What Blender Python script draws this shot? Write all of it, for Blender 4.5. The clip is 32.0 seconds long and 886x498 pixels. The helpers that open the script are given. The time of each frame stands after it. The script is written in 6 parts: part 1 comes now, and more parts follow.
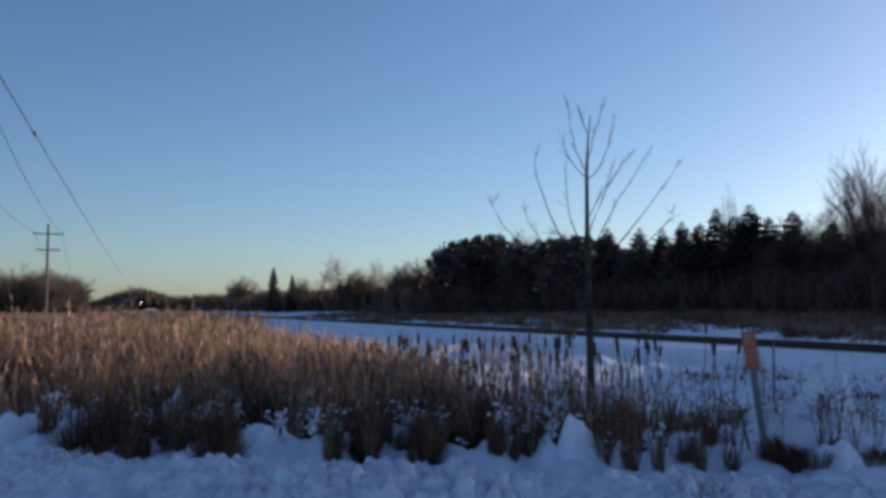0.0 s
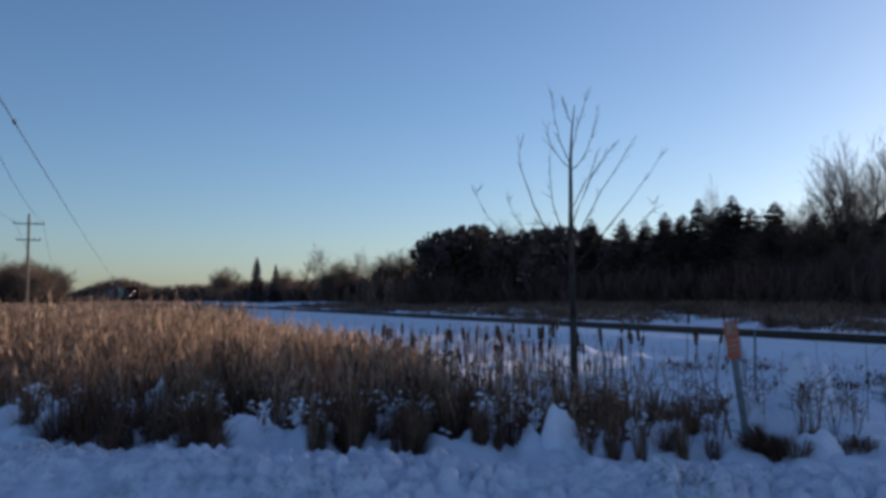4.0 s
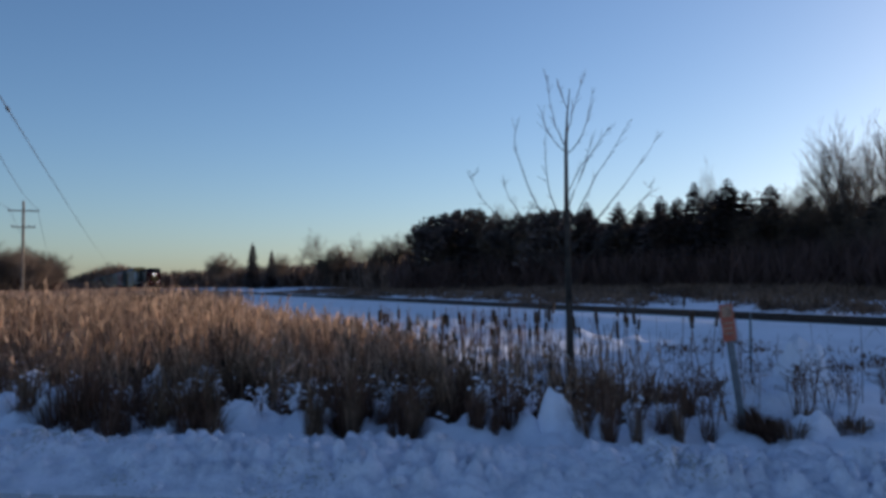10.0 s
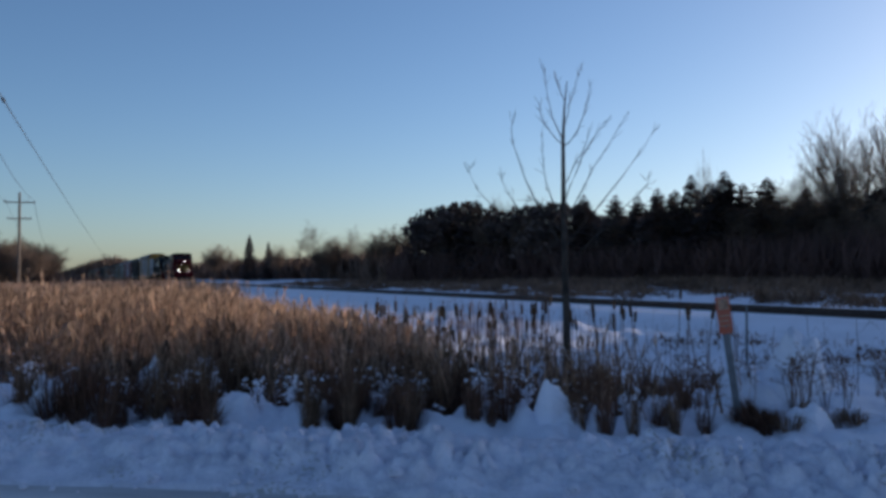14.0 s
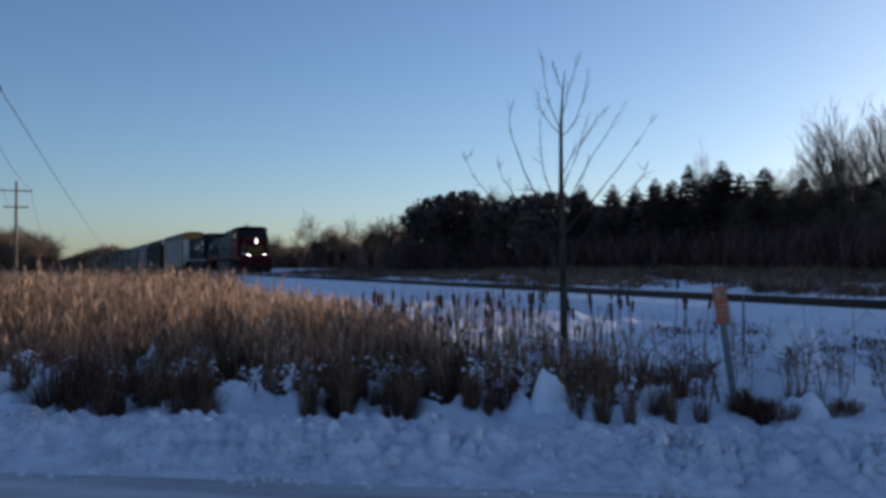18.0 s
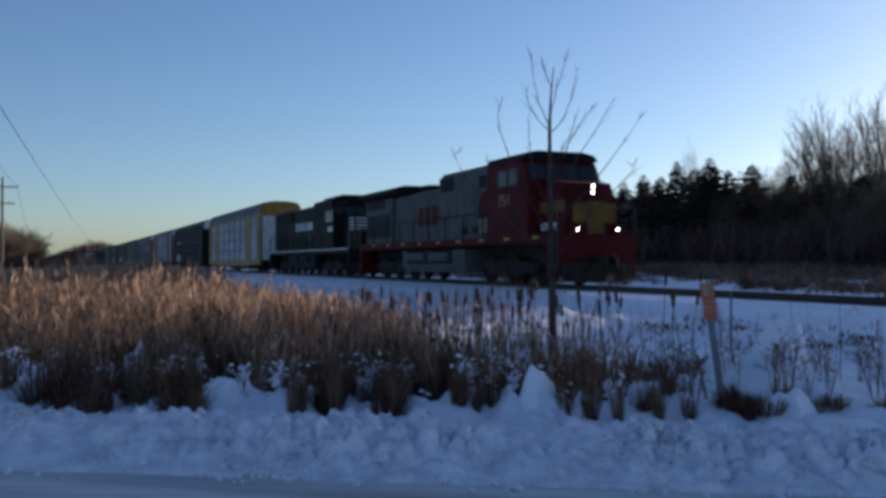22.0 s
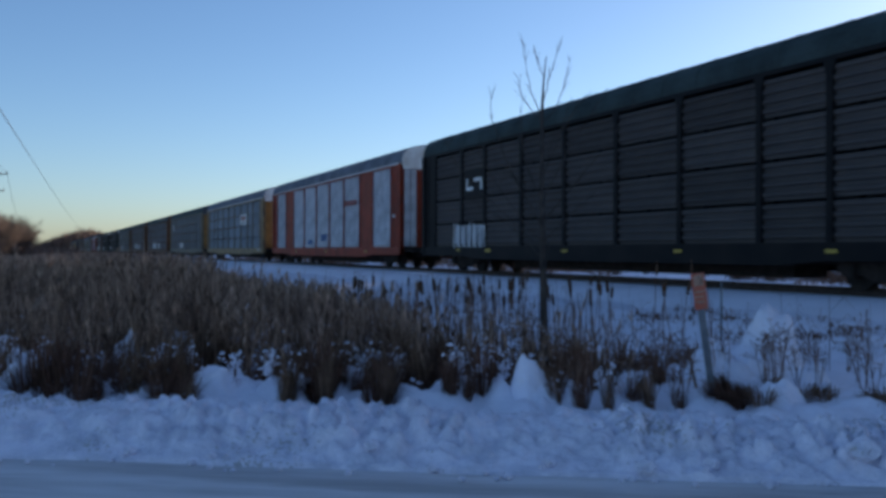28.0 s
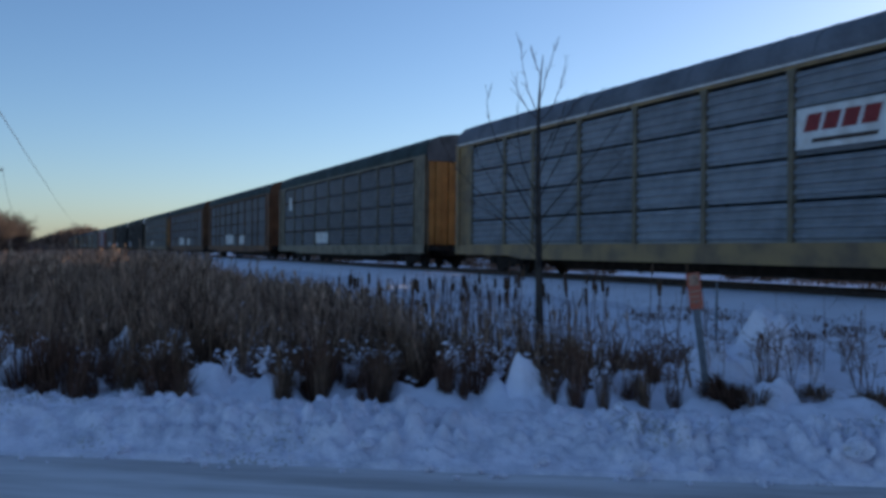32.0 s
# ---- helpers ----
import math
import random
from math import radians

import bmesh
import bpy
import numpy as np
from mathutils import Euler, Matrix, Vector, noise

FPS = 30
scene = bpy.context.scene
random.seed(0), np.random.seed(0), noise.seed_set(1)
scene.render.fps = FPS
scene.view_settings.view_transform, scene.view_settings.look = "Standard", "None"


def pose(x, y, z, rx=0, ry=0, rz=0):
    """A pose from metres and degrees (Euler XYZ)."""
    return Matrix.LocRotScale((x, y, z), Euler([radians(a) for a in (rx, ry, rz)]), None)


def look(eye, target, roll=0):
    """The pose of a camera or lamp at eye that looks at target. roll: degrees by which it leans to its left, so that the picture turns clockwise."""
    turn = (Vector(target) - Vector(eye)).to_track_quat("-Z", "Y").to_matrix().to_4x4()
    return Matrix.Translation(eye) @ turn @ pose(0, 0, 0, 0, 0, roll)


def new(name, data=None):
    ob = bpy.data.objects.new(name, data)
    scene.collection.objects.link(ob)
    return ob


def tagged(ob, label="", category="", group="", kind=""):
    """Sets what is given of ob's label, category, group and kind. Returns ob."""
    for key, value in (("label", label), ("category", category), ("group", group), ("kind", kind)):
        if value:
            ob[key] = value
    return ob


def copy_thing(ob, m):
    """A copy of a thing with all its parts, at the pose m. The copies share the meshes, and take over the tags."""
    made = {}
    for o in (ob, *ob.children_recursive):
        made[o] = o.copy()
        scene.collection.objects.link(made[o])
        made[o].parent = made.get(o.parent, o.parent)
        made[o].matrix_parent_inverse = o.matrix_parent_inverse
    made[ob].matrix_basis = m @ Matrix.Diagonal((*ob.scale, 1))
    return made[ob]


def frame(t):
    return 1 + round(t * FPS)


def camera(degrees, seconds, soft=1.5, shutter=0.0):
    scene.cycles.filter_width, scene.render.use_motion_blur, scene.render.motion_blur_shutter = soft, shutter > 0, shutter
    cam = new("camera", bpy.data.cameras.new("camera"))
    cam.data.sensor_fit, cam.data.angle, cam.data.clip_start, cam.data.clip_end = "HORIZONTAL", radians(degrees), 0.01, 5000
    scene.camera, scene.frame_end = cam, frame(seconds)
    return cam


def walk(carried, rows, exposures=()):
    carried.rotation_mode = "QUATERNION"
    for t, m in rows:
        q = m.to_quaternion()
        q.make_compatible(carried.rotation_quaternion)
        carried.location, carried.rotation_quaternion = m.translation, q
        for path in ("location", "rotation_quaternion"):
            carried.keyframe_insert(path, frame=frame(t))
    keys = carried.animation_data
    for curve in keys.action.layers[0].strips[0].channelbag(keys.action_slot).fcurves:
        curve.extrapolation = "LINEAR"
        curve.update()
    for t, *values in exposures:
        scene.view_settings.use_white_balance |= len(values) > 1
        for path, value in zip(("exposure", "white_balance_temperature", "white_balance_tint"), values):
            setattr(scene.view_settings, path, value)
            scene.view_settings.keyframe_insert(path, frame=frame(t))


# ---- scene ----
# Plan: the track runs along x at y = TRACK, the train comes from -x. The camera stands on the road at the origin.
EYE = 1.6
TRACK = 15.8
RAIL = 0.83
cam = camera(52.2, 32.0, soft=3.55, shutter=0.15)
walk(cam, [
    (0.0, pose(0, 0, EYE, 93.82, -0.14, 69.56)),
    (0.5, pose(0, 0, EYE, 93.68, -0.05, 69.30)),
    (1.0, pose(0, 0, EYE, 93.40, -0.02, 69.03)),
    (1.5, pose(0, 0, EYE, 93.27, -0.04, 68.85)),
    (2.0, pose(0, 0, EYE, 93.24, -0.07, 68.70)),
    (2.5, pose(0, 0, EYE, 93.22, -0.12, 68.63)),
    (3.0, pose(0, 0, EYE, 93.21, -0.14, 68.56)),
    (3.5, pose(0, 0, EYE, 93.22, -0.16, 68.52)),
    (5.5, pose(0, 0, EYE, 93.06, 0.12, 68.64)),
    (6.0, pose(0, 0, EYE, 92.95, 0.15, 68.53)),
    (6.5, pose(0, 0, EYE, 92.83, 0.20, 68.43)),
    (7.0, pose(0, 0, EYE, 92.75, 0.25, 68.40)),
    (7.5, pose(0, 0, EYE, 92.66, 0.29, 68.41)),
    (8.0, pose(0, 0, EYE, 92.60, 0.29, 68.41)),
    (8.5, pose(0, 0, EYE, 92.44, 0.26, 68.39)),
    (9.0, pose(0, 0, EYE, 92.25, 0.25, 68.36)),
    (9.5, pose(0, 0, EYE, 92.23, 0.23, 68.32)),
    (10.0, pose(0, 0, EYE, 92.24, 0.22, 68.30)),
    (10.5, pose(0, 0, EYE, 92.24, 0.20, 68.30)),
    (11.0, pose(0, 0, EYE, 92.24, 0.20, 68.29)),
    (11.5, pose(0, 0, EYE, 92.19, 0.19, 68.25)),
    (12.0, pose(0, 0, EYE, 92.10, 0.19, 68.23)),
    (12.5, pose(0, 0, EYE, 92.02, 0.18, 68.23)),
    (13.0, pose(0, 0, EYE, 91.92, 0.17, 68.21)),
    (13.5, pose(0, 0, EYE, 91.86, 0.17, 68.19)),
    (14.0, pose(0, 0, EYE, 91.75, 0.14, 68.10)),
    (14.5, pose(0, 0, EYE, 91.66, 0.09, 68.05)),
    (16.5, pose(0, 0, EYE, 91.39, 0.06, 67.95)),
    (17.0, pose(0, 0, EYE, 91.23, 0.06, 67.94)),
    (17.5, pose(0, 0, EYE, 91.15, 0.05, 67.97)),
    (18.0, pose(0, 0, EYE, 91.07, 0.05, 67.94)),
    (18.5, pose(0, 0, EYE, 91.02, 0.05, 67.85)),
    (19.0, pose(0, 0, EYE, 90.96, 0.08, 67.74)),
    (19.5, pose(0, 0, EYE, 90.86, 0.12, 67.65)),
    (20.0, pose(0, 0, EYE, 90.87, 0.14, 67.61)),
    (20.5, pose(0, 0, EYE, 90.86, 0.17, 67.52)),
    (21.0, pose(0, 0, EYE, 90.78, 0.18, 67.41)),
    (21.5, pose(0, 0, EYE, 90.82, 0.13, 67.30)),
    (22.0, pose(0, 0, EYE, 90.85, 0.05, 67.23)),
    (22.5, pose(0, 0, EYE, 90.92, -0.09, 67.01)),
    (23.0, pose(0, 0, EYE, 90.90, -0.22, 66.79)),
    (23.5, pose(0, 0, EYE, 90.68, -0.25, 66.72)),
    (24.0, pose(0, 0, EYE, 90.56, -0.19, 66.67)),
    (24.5, pose(0, 0, EYE, 90.51, -0.12, 66.63)),
    (25.0, pose(0, 0, EYE, 90.47, -0.05, 66.60)),
    (25.5, pose(0, 0, EYE, 90.40, -0.04, 66.57)),
    (27.5, pose(0, 0, EYE, 90.22, -0.16, 66.70)),
    (28.0, pose(0, 0, EYE, 90.16, -0.18, 66.70)),
    (28.5, pose(0, 0, EYE, 90.19, -0.25, 66.69)),
    (29.0, pose(0, 0, EYE, 90.23, -0.25, 66.66)),
    (29.5, pose(0, 0, EYE, 90.20, -0.22, 66.55)),
    (30.0, pose(0, 0, EYE, 90.20, -0.37, 66.52)),
    (30.5, pose(0, 0, EYE, 90.13, -0.47, 66.43)),
    (31.0, pose(0, 0, EYE, 90.09, -0.48, 66.39)),
    (31.5, pose(0, 0, EYE, 90.08, -0.48, 66.41)),
    (32.0, pose(0, 0, EYE, 90.06, -0.48, 66.44)),
], exposures=[(0.0, 0.07, 5480, 14), (21.0, 0.07, 5480, 14), (23.5, 0.46, 5460, 14), (25.5, 0.55, 5460, 14), (28.0, 0.51, 5460, 14), (29.0, 0.51, 5460, 14), (30.0, 0.43, 5460, 14), (32.0, 0.40, 5460, 14)])

# ---- light ----
SUN_UP, SUN_AZ = 9.6, 17.0          # degrees above the ground; degrees from +y towards -x
world = bpy.data.worlds.new("world")
scene.world = world
world.use_nodes = True
nt = world.node_tree
sky = nt.nodes.new("ShaderNodeTexSky")
sky.sky_type = "NISHITA"
sky.sun_disc = False
sky.sun_elevation = radians(SUN_UP)
sky.sun_rotation = radians(-SUN_AZ)
sky.air_density, sky.dust_density, sky.ozone_density = 0.85, 0.65, 2.0
nt.links.new(sky.outputs["Color"], nt.nodes["Background"].inputs["Color"])
nt.nodes["Background"].inputs["Strength"].default_value = 0.120
sun = new("sun", bpy.data.lights.new("sun", "SUN"))
sun.data.energy, sun.data.angle, sun.data.color = 5.4, radians(0.6), (1.0, 0.81, 0.57)
sun_from = Vector((-math.sin(radians(SUN_AZ)) * math.cos(radians(SUN_UP)), math.cos(radians(SUN_AZ)) * math.cos(radians(SUN_UP)), math.sin(radians(SUN_UP))))
sun.matrix_world = look(sun_from * 200, (0, 0, 0))


# ---- materials ----
def material(name, color, rough=0.7, metal=0.0, var=0.25, scale=8.0, bump=0.2, fine=60.0, second=None, random_by="", spec=0.3, spread=0.4, thin=0.0, specks=None, streak=None):
    """A surface with variation at two scales and a fine relief. second: the colour it wears towards."""
    m = bpy.data.materials.new(name)
    m.use_nodes = True
    t = m.node_tree
    b = t.nodes["Principled BSDF"]
    b.inputs["Roughness"].default_value, b.inputs["Metallic"].default_value = rough, metal
    b.inputs["Specular IOR Level"].default_value = spec
    co = t.nodes.new("ShaderNodeTexCoord")
    n1, n2 = t.nodes.new("ShaderNodeTexNoise"), t.nodes.new("ShaderNodeTexNoise")
    n1.inputs["Scale"].default_value, n1.inputs["Detail"].default_value = scale, 4
    n2.inputs["Scale"].default_value, n2.inputs["Detail"].default_value = fine, 3
    where = co.outputs["Object"]
    if streak:
        mp = t.nodes.new("ShaderNodeMapping")
        mp.vector_type = "TEXTURE"
        mp.inputs["Rotation"].default_value = (0, 0, streak[0])
        mp.inputs["Scale"].default_value = (streak[1], 1, 1)
        t.links.new(where, mp.inputs["Vector"])
        where = mp.outputs["Vector"]
    for n in (n1, n2):
        t.links.new(where, n.inputs["Vector"])
    mix = t.nodes.new("ShaderNodeMix")
    mix.data_type = "RGBA"
    c2 = second or tuple(max(0.0, c * (1 - 1.6 * var)) for c in color)
    mix.inputs["A"].default_value, mix.inputs["B"].default_value = (*color, 1), (*c2, 1)
    ramp = t.nodes.new("ShaderNodeMapRange")
    ramp.inputs["From Min"].default_value, ramp.inputs["From Max"].default_value = 0.38, 0.68
    add = t.nodes.new("ShaderNodeMath")
    add.operation = "MULTIPLY_ADD"
    add.inputs[1].default_value = 0.35
    t.links.new(n2.outputs["Fac"], add.inputs[0])
    sub = t.nodes.new("ShaderNodeMath")
    sub.operation = "SUBTRACT"
    sub.inputs[1].default_value = 0.17
    t.links.new(n1.outputs["Fac"], sub.inputs[0])
    t.links.new(sub.outputs[0], add.inputs[2])
    t.links.new(add.outputs[0], ramp.inputs["Value"])
    t.links.new(ramp.outputs["Result"], mix.inputs["Factor"])
    out = mix.outputs["Result"]
    if random_by:
        src = t.nodes.new("ShaderNodeObjectInfo" if random_by == "object" else "ShaderNodeNewGeometry")
        r = src.outputs["Random" if random_by == "object" else "Random Per Island"]
        hsv = t.nodes.new("ShaderNodeHueSaturation")
        mr = t.nodes.new("ShaderNodeMapRange")
        mr.inputs["To Min"].default_value, mr.inputs["To Max"].default_value = 1 - spread, 1 + spread
        t.links.new(r, mr.inputs["Value"])
        t.links.new(mr.outputs["Result"], hsv.inputs["Value"])
        t.links.new(out, hsv.inputs["Color"])
        out = hsv.outputs["Color"]
    if specks:
        n3, n4 = t.nodes.new("ShaderNodeTexNoise"), t.nodes.new("ShaderNodeTexNoise")
        n3.inputs["Scale"].default_value, n3.inputs["Detail"].default_value = specks[1], 2
        n4.inputs["Scale"].default_value, n4.inputs["Detail"].default_value = specks[1] * 0.035, 1
        for n in (n3, n4):
            t.links.new(where, n.inputs["Vector"])
        both = t.nodes.new("ShaderNodeMath")
        both.operation = "ADD"
        t.links.new(n3.outputs["Fac"], both.inputs[0])
        t.links.new(n4.outputs["Fac"], both.inputs[1])
        cut = t.nodes.new("ShaderNodeMapRange")
        cut.inputs["From Min"].default_value, cut.inputs["From Max"].default_value = specks[2], specks[2] + 0.10
        t.links.new(both.outputs[0], cut.inputs["Value"])
        mx = t.nodes.new("ShaderNodeMix")
        mx.data_type = "RGBA"
        mx.inputs["B"].default_value = (*specks[0], 1)
        t.links.new(cut.outputs["Result"], mx.inputs["Factor"])
        t.links.new(out, mx.inputs["A"])
        out = mx.outputs["Result"]
    t.links.new(out, b.inputs["Base Color"])
    if thin:
        tl, ms = t.nodes.new("ShaderNodeBsdfTranslucent"), t.nodes.new("ShaderNodeMixShader")
        t.links.new(out, tl.inputs["Color"])
        ms.inputs["Fac"].default_value = thin
        t.links.new(b.outputs["BSDF"], ms.inputs[1])
        t.links.new(tl.outputs["BSDF"], ms.inputs[2])
        t.links.new(ms.outputs["Shader"], t.nodes["Material Output"].inputs["Surface"])
    if bump:
        bp = t.nodes.new("ShaderNodeBump")
        bp.inputs["Strength"].default_value, bp.inputs["Distance"].default_value = bump, 0.03
        t.links.new(add.outputs[0], bp.inputs["Height"])
        t.links.new(bp.outputs["Normal"], b.inputs["Normal"])
    return m


def glow(name, color, strength):
    m = bpy.data.materials.new(name)
    m.use_nodes = True
    b = m.node_tree.nodes["Principled BSDF"]
    b.inputs["Base Color"].default_value = (*color, 1)
    b.inputs["Emission Color"].default_value = (*color, 1)
    b.inputs["Emission Strength"].default_value = strength
    return m


SNOW = material("snow", (0.885, 0.85, 0.93), 0.6, var=0.07, scale=1.3, bump=1.0, fine=20)
SNOW_DIRTY = material("ploughed_snow", (0.84, 0.80, 0.885), 0.6, var=0.2, scale=4.0, bump=0.9, fine=30, second=(0.58, 0.565, 0.65), specks=((0.46, 0.43, 0.43), 30.0, 1.17))
ROAD_TURN = math.atan2(math.cos(radians(23.45)) - 0.121 * math.sin(radians(23.45)), math.sin(radians(23.45)) + 0.121 * math.cos(radians(23.45)))
SNOW_ROAD = material("packed_snow", (0.64, 0.61, 0.61), 0.5, var=0.2, scale=2.6, bump=0.4, fine=22, second=(0.36, 0.335, 0.325), streak=(ROAD_TURN, 9.0), specks=((0.22, 0.20, 0.19), 14.0, 1.22))
FIELD = material("brown_field_with_snow", (0.30, 0.22, 0.13), 0.9, var=0.4, scale=0.35, bump=0.6, fine=5, second=(0.72, 0.72, 0.74))
REED = material("dry_reed", (0.53, 0.36, 0.245), 0.85, var=0.4, scale=2.2, fine=9, second=(0.17, 0.11, 0.08), bump=0.0, random_by="island", spread=0.75, thin=0.58, spec=0.1)
WEED = material("dry_weed", (0.25, 0.135, 0.085), 0.9, var=0.3, scale=3, bump=0.0, random_by="island", spec=0.1, thin=0.2)
CATTAIL = material("cattail_head", (0.10, 0.055, 0.03), 0.9, var=0.3, scale=9, bump=0.3)
BARK = material("grey_bark", (0.075, 0.06, 0.05), 0.9, var=0.4, scale=6, bump=0.5, fine=40)
TWIG = material("twig", (0.19, 0.13, 0.09), 0.9, var=0.3, scale=2, bump=0.0, random_by="object")
# lighter copy of twig: the sunlit look of the tall trees is in its colour
TWIG_LIT = material("lit_pale_twig", (0.30, 0.235, 0.19), 0.9, var=0.3, scale=2, bump=0.0, random_by="object")
NEEDLE = material("fir_needles", (0.17, 0.125, 0.11), 0.85, var=0.4, scale=0.8, bump=0.0, random_by="object")
BRUSH = material("bare_brush", (0.21, 0.13, 0.09), 0.9, var=0.4, scale=0.3, bump=0.0, random_by="island")
UNDERGROWTH = material("dark_undergrowth", (0.15, 0.086, 0.072), 0.9, var=0.3, scale=0.3, bump=0.0, random_by="island", spread=0.25)
FIELD_BRUSH = material("brown_field_weeds", (0.28, 0.165, 0.105), 0.9, var=0.4, scale=0.3, bump=0.0, random_by="island")
BALLAST = material("ballast_stone", (0.40, 0.39, 0.39), 0.8, var=0.4, scale=2.2, bump=0.8, fine=30, second=(0.12, 0.105, 0.095))
STEEL = material("rail_steel", (0.07, 0.05, 0.042), 0.6, metal=0.3, var=0.3, scale=5, bump=0.1)
TIE = material("tie_wood", (0.11, 0.085, 0.065), 0.9, var=0.3, scale=5, bump=0.4)
POLE_WOOD = material("pole_wood", (0.20, 0.15, 0.11), 0.9, var=0.3, scale=3, bump=0.4)
WIRE = material("cable", (0.05, 0.05, 0.055), 0.6, var=0.1, bump=0.0)


# ---- mesh helpers ----
def mesh_of(name, verts, faces):
    me = bpy.data.meshes.new(name)
    me.from_pydata([tuple(v) for v in verts], [], [tuple(f) for f in faces])
    me.update()
    return me


def fast_mesh(name, verts, tris):
    """A mesh from numpy arrays: n x 3 points, m x 3 triangles."""
    me = bpy.data.meshes.new(name)
    me.vertices.add(len(verts))
    me.vertices.foreach_set("co", np.asarray(verts, np.float32).ravel())
    me.loops.add(len(tris) * 3)
    me.loops.foreach_set("vertex_index", np.asarray(tris, np.int32).ravel())
    me.polygons.add(len(tris))
    me.polygons.foreach_set("loop_start", np.arange(0, len(tris) * 3, 3, dtype=np.int32))
    me.update()
    me.validate()
    return me


def smooth(me):
    me.polygons.foreach_set("use_smooth", [True] * len(me.polygons))
    return me


def part(name, bm, mat, parent=None, label=""):
    """Links a bmesh, or a mesh, as one object under a thing or a part."""
    if isinstance(bm, bmesh.types.BMesh):
        me = bpy.data.meshes.new(name)
        bm.normal_update()
        bm.to_mesh(me)
        bm.free()
    else:
        me = bm
    if not me.materials:
        me.materials.append(mat)
    ob = new(name, me)
    ob.parent = parent
    if label:
        ob["label"] = label
    return ob


def thing(name, label, category, group="", kind="", at=(0, 0, 0)):
    ob = new(name)
    ob.location = at
    return tagged(ob, label, category, group, kind)


def box(bm, x0, x1, y0, y1, z0, z1, bevel=0.0):
    vs = [bm.verts.new(p) for p in ((x0, y0, z0), (x1, y0, z0), (x1, y1, z0), (x0, y1, z0), (x0, y0, z1), (x1, y0, z1), (x1, y1, z1), (x0, y1, z1))]
    fs = [bm.faces.new([vs[i] for i in f]) for f in ((3, 2, 1, 0), (4, 5, 6, 7), (0, 1, 5, 4), (1, 2, 6, 5), (2, 3, 7, 6), (3, 0, 4, 7))]
    if bevel:
        es = list({e for f in fs for e in f.edges})
        bmesh.ops.bevel(bm, geom=es, offset=bevel, segments=1, affect="EDGES")
    return bm


def boxes(*rows, bevel=0.0):
    bm = bmesh.new()
    for r in rows:
        box(bm, *r, bevel=bevel)
    return bm


def prism(bm, profile, x0, x1, axis="x"):
    """A closed outline swept straight along an axis. profile: points (y, z) for x, (x, z) for y, (x, y) for z."""
    def p(a, q):
        return {"x": (a, q[0], q[1]), "y": (q[0], a, q[1]), "z": (q[0], q[1], a)}[axis]
    lo, hi = [bm.verts.new(p(x0, q)) for q in profile], [bm.verts.new(p(x1, q)) for q in profile]
    n = len(profile)
    for i in range(n):
        bm.faces.new((lo[i], lo[(i + 1) % n], hi[(i + 1) % n], hi[i]))
    bm.faces.new(lo[::-1])
    bm.faces.new(hi)
    bmesh.ops.recalc_face_normals(bm, faces=bm.faces[:])
    return bm


def tube(bm, pts, radii, sides=6):
    """A round bar through points."""
    rings = []
    for i, p in enumerate(pts):
        p = Vector(p)
        d = (Vector(pts[min(i + 1, len(pts) - 1)]) - Vector(pts[max(i - 1, 0)])).normalized()
        a = d.cross(Vector((0, 0, 1)) if abs(d.z) < 0.9 else Vector((1, 0, 0))).normalized()
        b = d.cross(a)
        r = radii[i] if hasattr(radii, "__len__") else radii
        rings.append([bm.verts.new(p + r * (math.cos(k * math.tau / sides) * a + math.sin(k * math.tau / sides) * b)) for k in range(sides)])
    for r0, r1 in zip(rings, rings[1:]):
        for k in range(sides):
            bm.faces.new((r0[k], r0[(k + 1) % sides], r1[(k + 1) % sides], r1[k]))
    bm.faces.new(rings[0][::-1])
    bm.faces.new(rings[-1])
    return bm


# ---- the lie of the land ----
AX = Vector((-math.cos(radians(23.45)), math.sin(radians(23.45)), 0))    # away from the road
RX = Vector((math.sin(radians(23.45)), math.cos(radians(23.45)), 0))     # to the right along the road


def spot(u, v, z=0.0):
    """A place u metres out from the camera and v metres to the right of it."""
    p = AX * u + RX * v
    return Vector((p.x, p.y, z))


def uv_of(x, y):
    return x * AX.x + y * AX.y, x * RX.x + y * RX.y


def step(a, b, x):
    t = min(1.0, max(0.0, (x - a) / (b - a)))
    return t * t * (3 - 2 * t)


def drift(x, y):
    """Humps of blown snow in the strip behind the bank."""
    u, v = uv_of(x, y)
    out = u + 0.121 * v
    if out < 8.4 or out > 16.5 or abs(v) > 16:
        return 0.0
    side = step(0.6, 1.8, v)
    front = step(8.6, 9.5, out) * (1 - step(10.0, 11.2, out)) * (1 - 0.6 * side)
    a = noise.noise((u * 1.1, v * 1.7, 21)) + 0.65 * noise.noise((u * 3.3, v * 4.0, 22)) + 0.22
    b = noise.noise((u * 0.8, v * 1.2, 51)) + 0.4 * noise.noise((u * 2.3, v * 2.8, 52)) - 0.05
    rear = step(10.4, 11.4, out) * (1 - step(14.0, 16.0, out)) * (1 - 0.7 * side)
    grain = 0.04 * noise.noise((u * 6, v * 7, 24)) + 0.025 * noise.noise((u * 14, v * 15, 25))
    return front * (0.50 * min(0.6, max(0.0, a + 0.05)) + 1.4 * grain) + rear * (0.68 * min(0.7, max(0.0, b)) + grain)


